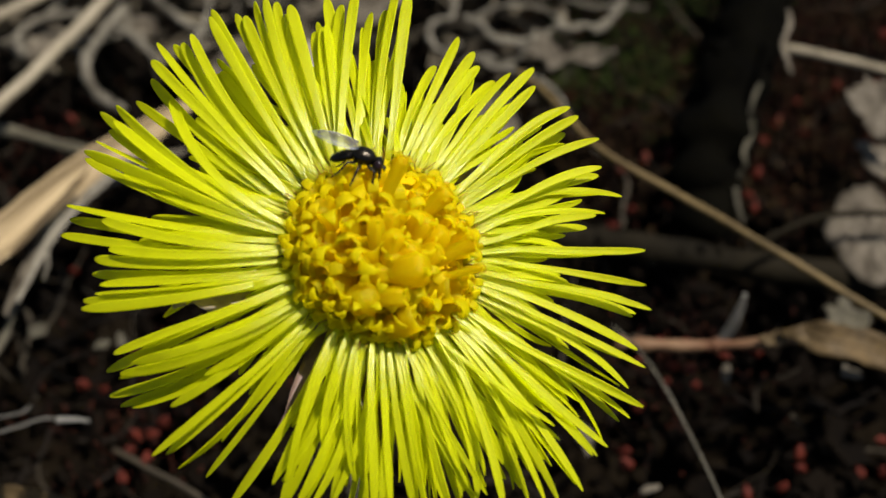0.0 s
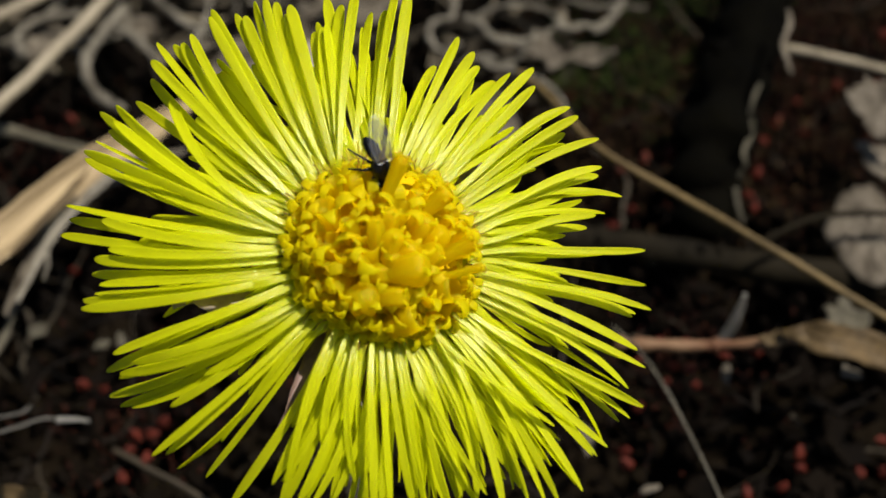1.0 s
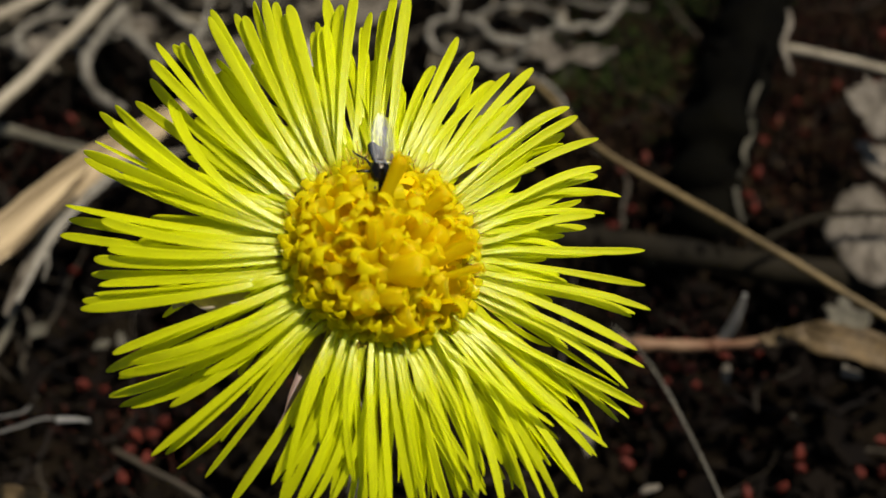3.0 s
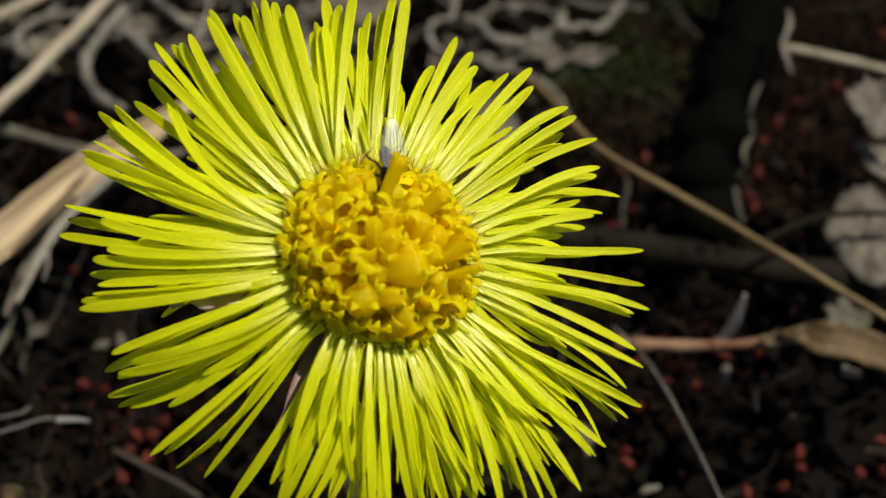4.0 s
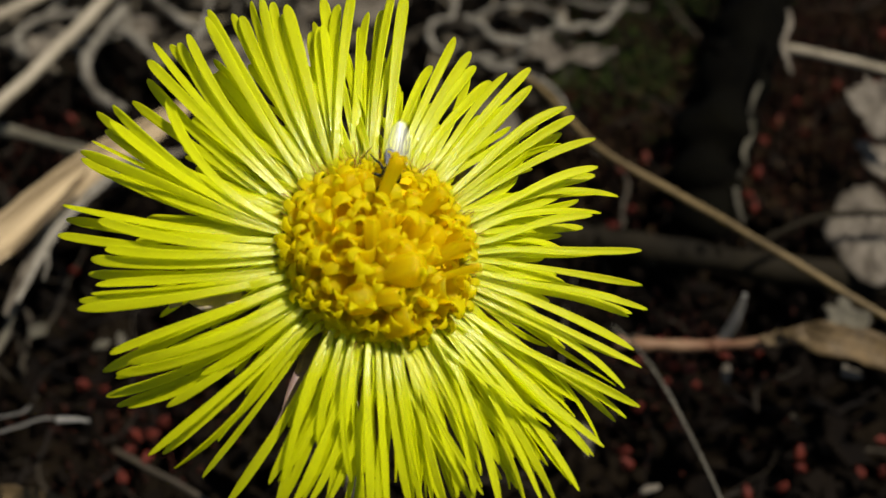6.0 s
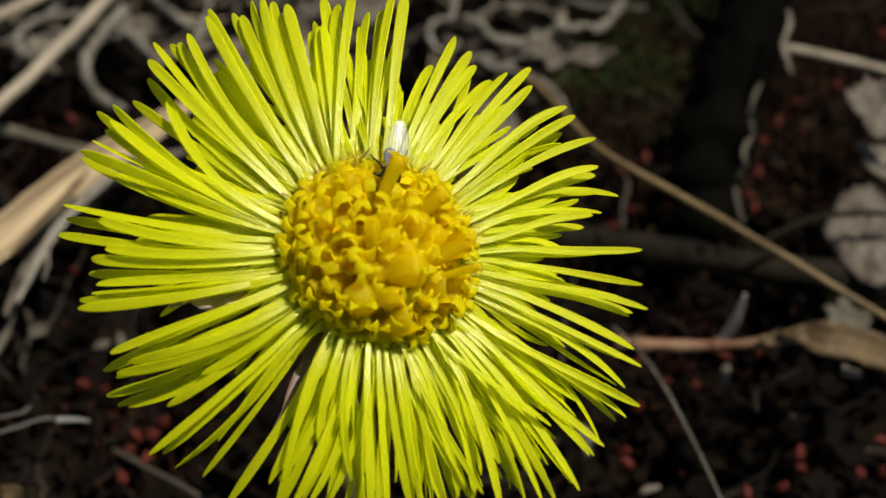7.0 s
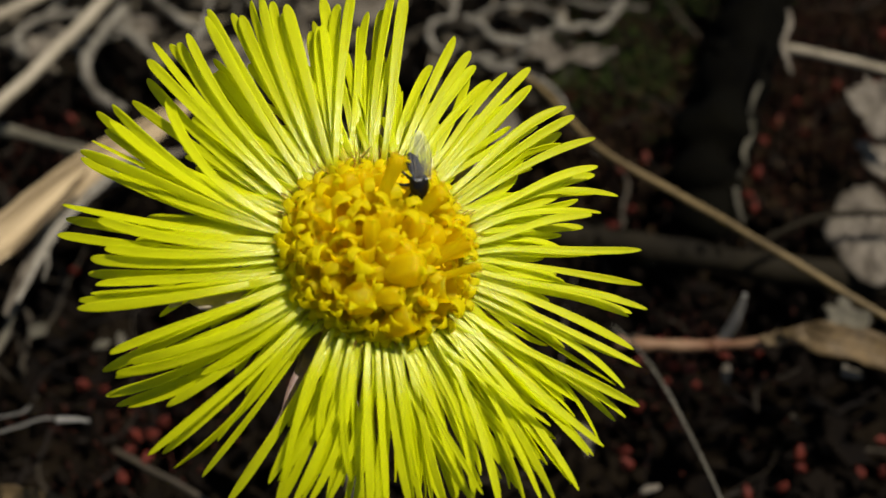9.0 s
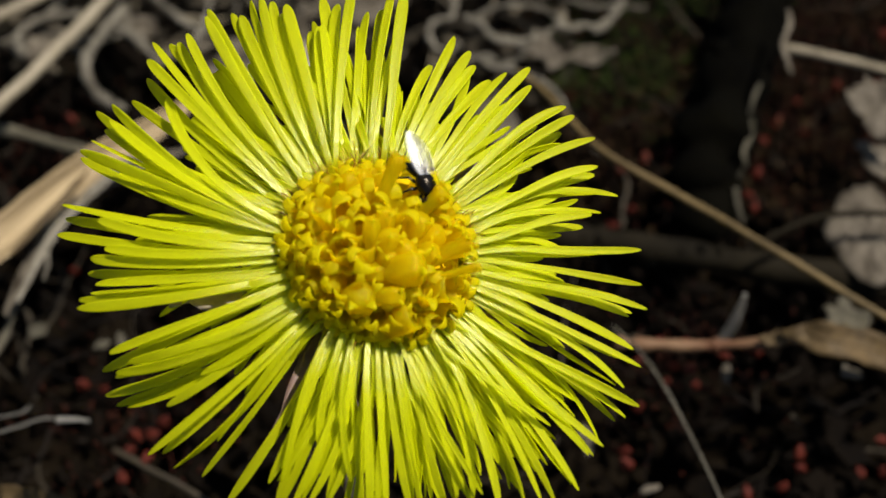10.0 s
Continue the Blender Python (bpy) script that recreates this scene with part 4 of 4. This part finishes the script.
# twigs and roots
tube_thing("dark_twig", [(7.0, 36.8, 4.0), (12.3, 35.9, 4.0), (19.8, 34.5, 4.0), (28.0, 32.7, 4.0), (38.0, 31.3, 3.0), (43.6, 29.6, 3.0)], 1.15, BARK, "thick dark grey-brown twig with rough bark", "twig", "twigs", 0, 0.2, seed=8, knots=9)
tube_thing("dark_twig", [(-36.2, 49.1, 3.0), (-33.3, 48.2, 3.0), (-29.3, 46.9, 3.0), (-24.0, 45.0, 3.0)], 0.5, GREY, "dark grey twig lying in litter", "twig", "twigs", 0.1, 0.2, seed=9, knots=4)
tube_thing("dark_twig", [(27.0, 31.1, 8.0), (30.0, 32.4, 9.0), (33.2, 33.6, 9.0), (37.7, 34.6, 8.0), (41.8, 34.2, 7.0)], 0.26, BARK, "thin black arching twig", "twig", "twigs", 0.1, 0.1, seed=10, knots=3)
tube_thing("grey_root", [(-24.0, 60.7, 5.0), (-25.3, 57.9, 5.0), (-26.5, 55.1, 5.0), (-26.5, 53.4, 5.0), (-25.7, 51.1, 5.0), (-24.2, 49.5, 5.0), (-22.7, 48.5, 5.0)], 0.46, ROOT, "curved weathered grey root", "root", "grey roots", 0.2, 0.5, seed=70)
tube_thing("grey_root", [(4.6, 62.6, 5.0), (4.3, 59.6, 5.0), (3.1, 59.2, 5.0), (2.3, 57.9, 5.0), (2.8, 56.1, 5.0), (3.9, 55.3, 5.0), (5.0, 56.3, 5.0)], 0.27, ROOT, "small looped grey rootlet", "root", "grey roots", 0.2, 0.5, seed=71)
tube_thing("grey_root", [(6.3, 59.6, 5.0), (8.5, 60.9, 5.0), (10.7, 61.1, 5.0), (12.4, 60.4, 5.0), (14.0, 58.8, 5.0)], 0.22, ROOT, "thin arched grey rootlet on dark litter", "root", "grey roots", 0.2, 0.5, seed=72)
tube_thing("grey_root", [(5.3, 59.6, 5.0), (6.7, 58.9, 5.0), (7.5, 57.5, 5.0), (8.2, 56.7, 5.0), (9.4, 56.6, 5.0), (10.8, 55.6, 5.0)], 0.25, ROOT, "twisted grey rootlet on dark litter", "root", "grey roots", 0.2, 0.5, seed=73)
tube_thing("grey_root", [(19.1, 61.7, 5.0), (18.4, 60.2, 5.0), (17.5, 58.8, 5.0), (16.4, 57.7, 5.0)], 0.37, ROOT, "bent grey rootlet on dark litter", "root", "grey roots", 0.2, 0.5, seed=74)
tube_thing("grey_root", [(13.3, 58.9, 5.0), (14.2, 58.1, 5.0), (15.4, 58.5, 5.0), (17.0, 58.2, 5.0)], 0.30, ROOT, "short knobby grey rootlet on dark litter", "root", "grey roots", 0.2, 0.5, seed=75)
tube_thing("grey_root", [(8.5, 50.3, 8.0), (10.3, 49.7, 8.0), (11.7, 48.8, 8.0), (12.8, 47.5, 8.0), (13.5, 45.7, 8.0), (14.2, 43.2, 8.0)], 0.20, ROOT, "thin grey-tan rootlet hanging over dark litter", "root", "grey roots", 0.2, 0.5, seed=76)
tube_thing("grey_root", [(-31.9, 54.8, 5.0), (-32.7, 56.8, 5.0), (-31.9, 58.6, 5.0), (-30.1, 59.6, 5.0), (-27.7, 59.9, 5.0)], 0.41, ROOT, "curved weathered grey root", "root", "grey roots", 0.2, 0.5, seed=77)
tube_thing("grey_root", [(-24.9, 58.6, 5.0), (-22.9, 57.2, 5.0), (-21.4, 55.6, 5.0), (-20.1, 53.4, 5.0)], 0.31, ROOT, "bent grey rootlet on dark litter", "root", "grey roots", 0.2, 0.5, seed=78)
tube_thing("grey_root", [(-21.6, 62.3, 5.0), (-20.0, 60.3, 5.0), (-18.2, 58.6, 5.0), (-16.3, 57.5, 5.0)], 0.27, ROOT, "thin grey rootlet on dark litter", "root", "grey roots", 0.2, 0.5, seed=79)
tube_thing("grey_root", [(-17.5, 56.5, 5.0), (-16.9, 58.9, 5.0), (-16.6, 62.1, 5.0)], 0.31, ROOT, "short pale grey rootlet on dark litter", "root", "grey roots", 0.2, 0.5, seed=80)
tube_thing("grey_root", [(5.0, 54.0, 5.0), (6.7, 54.8, 5.0), (8.0, 54.5, 5.0)], 0.22, ROOT, "small pale grey rootlet on dark litter", "root", "grey roots", 0.2, 0.5, seed=81)
tube_thing("grey_root", [(-28.9, 13.7, 8.0), (-26.6, 14.6, 8.0), (-24.9, 15.3, 8.0), (-23.3, 15.2, 8.0)], 0.055, WHITE, "thin whitish rootlet with a swollen end", "root", "grey roots", 0, 0.1, seed=16)
tube_thing("grey_root", [(-29.1, 14.9, 8.0), (-28.0, 15.4, 8.0), (-26.6, 15.8, 8.0), (-25.9, 16.4, 8.0)], 0.05, WHITE, "thin whitish rootlet over black soil", "root", "grey roots", 0, 0.1, seed=17)
tube_thing("pale_seed", [(-23.9, 15.2, 8.0), (-23.1, 15.2, 8.0), (-22.3, 15.2, 8.0), (-21.6, 15.1, 8.0)], 0.22, WHITE, "slim whitish seed husk on a rootlet", "seed", "", 0.6, 0.1, seed=18)
blade_thing("pale_fibre", [(31.6, 53.0, 12.0), (31.5, 51.3, 12.0), (30.7, 49.1, 12.0), (30.9, 47.4, 12.0), (31.3, 46.7, 11.0)], 0.42, LEAF, "pale frayed fibre hanging beside a black stub", "plant fibre",
            "pale fibres", 0.3, 0.5, seed=7)
for line, w, s in (([(29.2, 47.7, 9.0), (28.6, 46.4, 9.0), (28.1, 45.0, 8.0)], 0.3, 8), ([(28.3, 44.6, 8.0), (28.2, 43.8, 7.0), (27.5, 42.1, 7.0), (27.8, 41.3, 6.0)], 0.4, 9),
                   ([(27.4, 41.0, 6.0), (27.0, 40.4, 5.0), (26.9, 38.3, 5.0), (27.4, 36.9, 4.0)], 0.34, 10)):
    blade_thing("pale_fibre", line, w, GREY, "pale frayed fibre hanging beside a black stub", "plant fibre", "pale fibres", 0.3, 0.3, seed=s)
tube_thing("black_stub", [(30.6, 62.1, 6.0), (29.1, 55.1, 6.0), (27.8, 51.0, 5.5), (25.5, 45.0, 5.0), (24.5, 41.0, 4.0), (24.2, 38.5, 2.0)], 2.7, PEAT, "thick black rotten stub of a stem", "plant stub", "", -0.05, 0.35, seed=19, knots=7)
# loose curls of root among the bleached leaves at the back
curls = random.Random(5)
for i in range(22):
    at = Vector((curls.uniform(-30, 15), curls.uniform(55, 70), curls.uniform(3, 6)))
    heading, spin = curls.uniform(0, 6.3), curls.uniform(-0.9, 0.9)
    line = [at]
    for k in range(5):
        heading += spin * curls.uniform(0.4, 1.4)
        line.append(line[-1] + Vector((math.cos(heading), math.sin(heading), curls.uniform(-0.25, 0.2))) * 1.5)
    tube_thing("grey_root", line, curls.uniform(0.12, 0.26), ROOT, "thin curled grey rootlet among dead leaves", "root", "grey roots", 0.3, 0.3, seed=20 + i)
# dead leaf pieces
for n_, (at_, size_, turn_, tilt_, label_) in enumerate([
    ((38.1, 43.7, 10.0), (2.2, 2.6), 30, (20, -15), "pale grey ragged piece of dead leaf"),
    ((37.0, 34.9, 5.0), (3.3, 4.6), 4, (8, 6), "large bleached beige dead leaf"),
    ((38.1, 42.2, 6.0), (1.4, 1.8), 20, (0, 14), "pale tan-grey strip of dead leaf"),
    ((12.0, 56.8, 4.0), (1.7, 1.1), -25, (25, 10), "crumpled grey dead leaf on litter"),
    ((16.0, 55.8, 4.0), (1.9, 1.0), -12, (20, -20), "crumpled grey dead leaf on litter"),
    ((-30.5, 58.5, 3.0), (2.4, 1.2), 35, (15, 12), "greyish crumpled dead leaf"),
    ((-22.8, 60.6, 3.0), (1.8, 1.0), -25, (20, 0), "greyish crumpled dead leaf"),
    ((-3.5, 62.1, 4.0), (3.4, 1.8), 5, (20, -5), "pinkish-beige dead leaf on the litter"),
    ((-7.9, 55.5, 4.0), (1.6, 1.5), 0, (15, 10), "pale tan scrap of dead leaf"),
    ((-17.6, 57.2, 4.0), (1.2, 0.9), 15, (20, -10), "grey scrap of dead leaf"),
    ((12.9, 54.9, 4.5), (0.8, 0.9), 15, (20, -10), "grey scrap of dead leaf"),
    ((-7.6, 62.0, 2.0), (3.2, 2.2), -15, (20, -10), "grey scrap of dead leaf"),
    ((-14.4, 54.8, 3.0), (3.6, 1.7), 40, (20, -10), "pinkish-grey dead leaf on the litter"),
    ((8.0, 47.9, 4.0), (1.5, 2.4), 10, (20, 0), "grey scrap of dead leaf"),
    ((-27.2, 26.3, 4.0), (0.7, 0.5), 10, (20, 0), "dim grey scrap of dead leaf"),
    ((-22.0, 24.2, 5.0), (0.6, 0.3), 30, (10, 0), "small pale seed scale"),
    ((-20.8, 25.3, 4.0), (0.4, 0.6), 30, (10, 0), "small grey leaf scrap"),
    ((18.3, 12.0, 4.0), (0.8, 0.2), 20, (10, 0), "pale grey leaf scrap"),
    ((33.8, 21.6, 5.0), (0.9, 0.4), -30, (10, 0), "pale grey leaf scrap"),
    ((24.7, 22.2, 4.0), (0.35, 0.9), -8, (10, 0), "pale upright leaf scrap"),
    ((34.2, 26.9, 5.0), (1.7, 1.3), -30, (10, 0), "dim grey leaf scrap on soil"),
    ((14.2, 17.7, 2.0), (0.6, 1.0), 10, (10, 0), "pale grey leaf scrap"),
    ((27.5, 21.7, 9.0), (0.9, 0.5), 8, (30, 0), "small brown scrap of dead leaf on a stem"),
    ((29.6, 21.4, 10.0), (1.3, 0.6), -5, (35, 0), "small brown scrap of dead leaf on a stem"),
]):
    leaf_thing("dead_leaf", at_, size_, STRAW if "tan scrap" in label_ else GREY if "dim" in label_ or "small" in label_ and "brown" not in label_ else HUSK if "brown" in label_ else LEAF, label_, "dead leaf", "dead leaves", turn_, tilt_, n_ + 1,
               ragged=(0.5, 0.14)[n_] if n_ < 2 else 0.6)


def red_bud(at, size, seed):
    """A small pointed bud with overlapping scales."""
    pieces = [ellipsoid(0.42 * size * MM, 0.62 * size * MM, 0.40 * size * MM, (0, 0, 0), 10, 8, 0.45)]
    for k in range(4):
        a = radians(90 * k + 30)
        pieces.append(ellipsoid(0.2 * size * MM, 0.46 * size * MM, 0.2 * size * MM,
                                (math.cos(a) * 0.26 * size * MM, -0.1 * size * MM, math.sin(a) * 0.26 * size * MM), 8, 6, 0.4))
    ob = new("red_bud", mesh_of("red_bud", *join(*pieces), RED))
    r = random.Random(seed)
    ob.matrix_basis = Matrix.Translation(Vector(at) * MM) @ pose(0, 0, 0, r.uniform(20, 90), r.uniform(-40, 40), r.uniform(0, 360))
    return tagged(ob, "small dull red pointed bud on black soil", "plant bud", "red buds")


for n_, at_ in enumerate([(-19.1, 17.4, 3.0), (-17.8, 17.5, 3.0), (-16.9, 17.9, 4.0), (-19.4, 16.1, 3.0), (-18.1, 15.3, 3.0), (-21.8, 21.5, 3.0), (-23.5, 22.0, 3.0), (-19.8, 24.6, 4.0),
                          (-19.7, 13.7, 3.0), (-27.5, 49.5, 3.0), (-25.4, 33.0, 3.0), (-16.5, 21.5, 3.0),
                          (18.6, 38.5, 4.0), (17.0, 36.8, 4.0), (27.9, 39.2, 5.0), (28.2, 38.0, 5.0), (29.8, 46.0, 4.0), (29.0, 42.5, 4.0), (22.0, 22.6, 4.0), (22.3, 21.2, 4.0), (20.2, 21.5, 4.0), (24.8, 23.9, 4.0)]):
    red_bud(at_, rng.uniform(0.8, 1.2), n_)
for n_, at_ in enumerate([(16.9, 15.9, 3.0), (16.9, 14.9, 3.0), (29.4, 15.2, 4.0), (29.3, 13.8, 4.0), (27.9, 12.2, 4.0), (33.6, 13.5, 4.0), (35.2, 13.5, 4.0), (25.4, 12.4, 3.0), (18.1, 19.9, 3.0), (19.6, 23.7, 6.0),
                          (21.7, 23.6, 6.0), (41.5, 58.5, 4.0), (36.6, 52.4, 4.0), (39.9, 52.1, 4.0), (33.3, 51.4, 3.0), (31.4, 49.1, 3.0), (35.7, 16.9, 3.0), (18.3, 24.1, 3.0), (20.9, 23.6, 3.0), (18.1, 43.7, 3.0),
                          (33.4, 47.9, 3.0), (20.1, 45.0, 3.0), (22.2, 45.6, 3.0), (14.3, 52.1, 3.0), (27.4, 25.2, 3.0)]):
    red_bud(at_, rng.uniform(0.75, 1.15), n_ + 50)


def litter():
    """Crumbs, needles and chips of rotten litter strewn over the soil."""
    pieces = []
    r = random.Random(21)
    for i in range(5200):
        x, y = r.uniform(-62, 70), r.uniform(-40, 95)
        z = r.uniform(-5, 2.5)
        size = r.uniform(0.3, 1.5)
        c = Vector((x, y, z)) * MM
        turn = Euler((r.uniform(0, 6.3), r.uniform(0, 6.3), r.uniform(0, 6.3))).to_matrix()
        dims = (size * r.uniform(0.3, 1.0), size * r.uniform(0.6, 2.2), size * r.uniform(0.15, 0.5))
        v = []
        for k in range(8):
            q = Vector(((k & 1) - 0.5, (k >> 1 & 1) - 0.5, (k >> 2) - 0.5))
            q = Vector((q.x * dims[0] * r.uniform(0.5, 1.2), q.y * dims[1] * r.uniform(0.5, 1.2), q.z * dims[2] * r.uniform(0.5, 1.2)))
            v.append(c + turn @ q * 2 * MM)
        pieces.append((v, [(0, 2, 3, 1), (4, 5, 7, 6), (0, 1, 5, 4), (2, 6, 7, 3), (0, 4, 6, 2), (1, 3, 7, 5)]))
    tagged(new("litter", mesh_of("litter", *join(*pieces), CRUMB, smooth=False)), "dark brown crumbs of rotten litter, darkened further for shade", "litter", kind="stuff")


litter()


def fibres():
    """Thin roots, hairs and shreds tangled over the soil."""
    pieces = []
    r = random.Random(33)
    for i in range(420):
        x, y, z = r.uniform(-45, 52), r.uniform(-12, 80), r.uniform(-2, 4)
        heading, step = r.uniform(0, 6.3), r.uniform(1.2, 3.2)
        pts = [Vector((x, y, z))]
        for k in range(4):
            heading += r.uniform(-0.8, 0.8)
            pts.append(pts[-1] + Vector((math.cos(heading) * step, math.sin(heading) * step, r.uniform(-0.9, 0.7))))
        path = [q * MM for q in spline(pts, 3)]
        w = r.choice((0.06, 0.09, 0.13, 0.2))
        pieces.append(tube_geometry(path, [w * (1 - 0.5 * k / len(path)) * MM for k in range(len(path))], 5, 1, 0.3, i))
    tagged(new("root_fibres", mesh_of("root_fibres", *join(*pieces), FIBRE)), "tangle of thin brown and grey root fibres", "plant fibres", kind="stuff")


def moss(name, mat, label, patches, count, seed, size, floor=-3.0):
    """Small blunt moss shoots in loose patches (x, y, spread), millimetres."""
    pieces = []
    r = random.Random(seed)
    for (x, y, _), spread in patches:
        for i in range(count):
            c = Vector((r.gauss(x, spread), r.gauss(y, spread), r.uniform(floor, 3.0)))
            d = Vector((r.uniform(-0.7, 0.7), r.uniform(-0.7, 0.7), 1)).normalized()
            k = size * r.uniform(0.5, 1.3)
            path = [c * MM, (c + d * 0.7 * k) * MM, (c + d * 1.4 * k + Vector((0, 0, 0.1))) * MM, (c + d * 2.0 * k) * MM]
            pieces.append(tube_geometry(path, [0.18 * k * MM, 0.34 * k * MM, 0.3 * k * MM, 0.08 * k * MM], 6, 1, 0.2, i))
    tagged(new(name, mesh_of(name, *join(*pieces), mat)), label, "moss", kind="stuff")


PALE_CHIPS = island_material("pale_chips", [(0.0056, 0.0045, 0.0028), (0.0210, 0.0168, 0.0106), (0.0525, 0.0420, 0.0280), (0.1190, 0.0980, 0.0653)])


def chips():
    """Shreds of bleached leaf and bark lying thick at the back."""
    pieces = []
    r = random.Random(61)
    for i in range(620):
        x = r.uniform(-42, 16)
        y = r.uniform(52, 84) + (5 if x < -15 else 0)
        at = Vector((x, y, r.uniform(-2, 4)))
        d = Vector((r.uniform(-1, 1), r.uniform(-1, 1), r.uniform(-0.3, 0.3))).normalized() * r.uniform(0.8, 3.0)
        curl = Vector((r.uniform(-0.6, 0.6), r.uniform(-0.6, 0.6), r.uniform(-0.5, 0.5)))
        p = [q * MM for q in spline([at - d, at + curl, at + d], 3)]
        w = r.uniform(0.25, 1.1) * MM
        n = len(p)
        v, f, _ = strip_geometry(p, [Vector((r.uniform(-0.5, 0.5), r.uniform(-0.6, 0.3), 1))] * n, [w * (0.35 + 0.65 * math.sin(math.pi * (0.1 + 0.8 * k / (n - 1)))) for k in range(n)],
                                 0.1 * MM, r.uniform(-0.2, 0.3), 3)
        pieces.append((v, f))
    tagged(new("leaf_shreds", mesh_of("leaf_shreds", *join(*pieces), PALE_CHIPS)), "shreds of bleached grey-brown leaf litter", "litter", kind="stuff")


chips()
fibres()
moss("rust_moss", RUST, "dark rust-red moss shoots on black soil",
     [((37.6, 52.3, 0.0), 6), ((35.8, 57.1, 0.0), 5), ((40.5, 63.4, 0.0), 5), ((32.6, 50.3, 0.0), 4), ((20.9, 47.1, 0.0), 4), ((18.8, 51.7, 0.0), 4), ((31.5, 44.6, 0.0), 4), ((21.6, 24.8, 0.0), 4),
      ((-19.6, 19.5, 0.0), 4), ((-30.8, 47.7, 0.0), 4), ((35.4, 62.7, 0.0), 5)], 330, 41, 0.36, -0.5)
moss("brown_moss", BROWN_MOSS, "dark reddish-brown moss shoots on black soil",
     [((16.3, 51.0, 0.0), 4), ((22.0, 56.4, 0.0), 4), ((19.3, 44.6, 0.0), 4), ((23.4, 49.0, 0.0), 3), ((19.2, 59.1, 0.0), 4), ((34.9, 57.7, 0.0), 5), ((34.9, 49.0, 0.0), 5), ((39.3, 62.0, 0.0), 5), ((31.6, 45.2, 0.0), 4)], 420, 44, 0.42, 0.5)
moss("green_moss", GREENISH, "dim green moss among dark litter", [((20.9, 54.7, 0.0), 2.5), ((15.8, 55.3, 0.0), 2), ((25.3, 64.8, 0.0), 3), ((18.5, 56.4, 0.0), 3)], 330, 43, 0.4, 1.0)


def motions():
    walk(flower, FLOWER_ROWS)
    walk(fly, [
        (0, pose(-0.00054, 0.00223, 0.04984, -12.6, -27.7, -97.6)),
        (0.2, pose(-0.00010, 0.00209, 0.04969, -19.9, -8.5, -123.8)),
        (0.4, pose(0.00002, 0.00194, 0.04960, -21.4, -8.5, -132.9)),
        (0.6, pose(0.00007, 0.00192, 0.04958, -23.0, -8.6, -135.9)),
        (0.8, pose(0.00019, 0.00190, 0.04955, -27.3, -20.6, -146.0)),
        (1, pose(0.00034, 0.00172, 0.04944, -58.7, -13.9, -137.4)),
        (1.2, pose(0.00025, 0.00188, 0.04953, -29.1, -23.0, -149.3)),
        (1.5, pose(0.00028, 0.00177, 0.04947, -58.7, -14.3, -137.1)),
        (1.8, pose(0.00019, 0.00193, 0.04956, -30.0, -25.0, -149.3)),
        (2.1, pose(0.00025, 0.00183, 0.04950, -34.3, -25.7, -151.3)),
        (2.4, pose(0.00028, 0.00174, 0.04946, -34.7, -26.3, -152.1)),
        (2.7, pose(0.00019, 0.00185, 0.04930, -38.3, -25.9, -153.9)),
        (3.2, pose(0.00044, 0.00177, 0.04900, -37.9, -24.5, -159.3)),
        (3.8, pose(0.00078, 0.00183, 0.04876, -34.2, -23.7, -163.3)),
        (4.2, pose(0.00080, 0.00184, 0.04872, -42.0, -19.0, -165.0)),
        (4.4, pose(0.00080, 0.00181, 0.04870, -45.0, -16.0, -167.0)),
        (5, pose(0.00079, 0.00180, 0.04866, -31.5, -26.9, -172.6)),
        (5.7, pose(0.00085, 0.00181, 0.04865, -31.6, -27.6, -174.1)),
        (6.8, pose(0.00082, 0.00186, 0.04868, -31.5, -26.9, -172.6)),
        (7.4, pose(0.00094, 0.00182, 0.04867, -35.6, -17.4, -175.2)),
        (7.6, pose(0.00084, 0.00271, 0.04888, -48.3, 3.6, -148.1)),
        (7.7, pose(0.00118, 0.00274, 0.04936, 14.0, -15.5, -129.0)),
        (7.8, pose(0.00146, 0.00268, 0.04940, 17.0, -16.2, -128.0)),
        (8, pose(0.00190, 0.00237, 0.04938, 5.0, -19.5, -113.0)),
        (8.2, pose(0.00209, 0.00200, 0.04931, -16.9, -27.1, -105.8)),
        (8.4, pose(0.00218, 0.00153, 0.04909, -31.5, -24.9, -115.5)),
        (8.6, pose(0.00232, 0.00116, 0.04889, -31.0, -29.9, -143.8)),
        (9, pose(0.00232, 0.00108, 0.04881, -54.0, -16.0, -151.8)),
        (9.5, pose(0.00238, 0.00104, 0.04878, -54.0, -17.0, -157.0)),
        (9.8, pose(0.00250, 0.00110, 0.04883, -39.5, -22.3, -147.9)),
        (10, pose(0.00267, 0.00115, 0.04882, -27.6, -22.8, -143.6)),
    ])


motions()
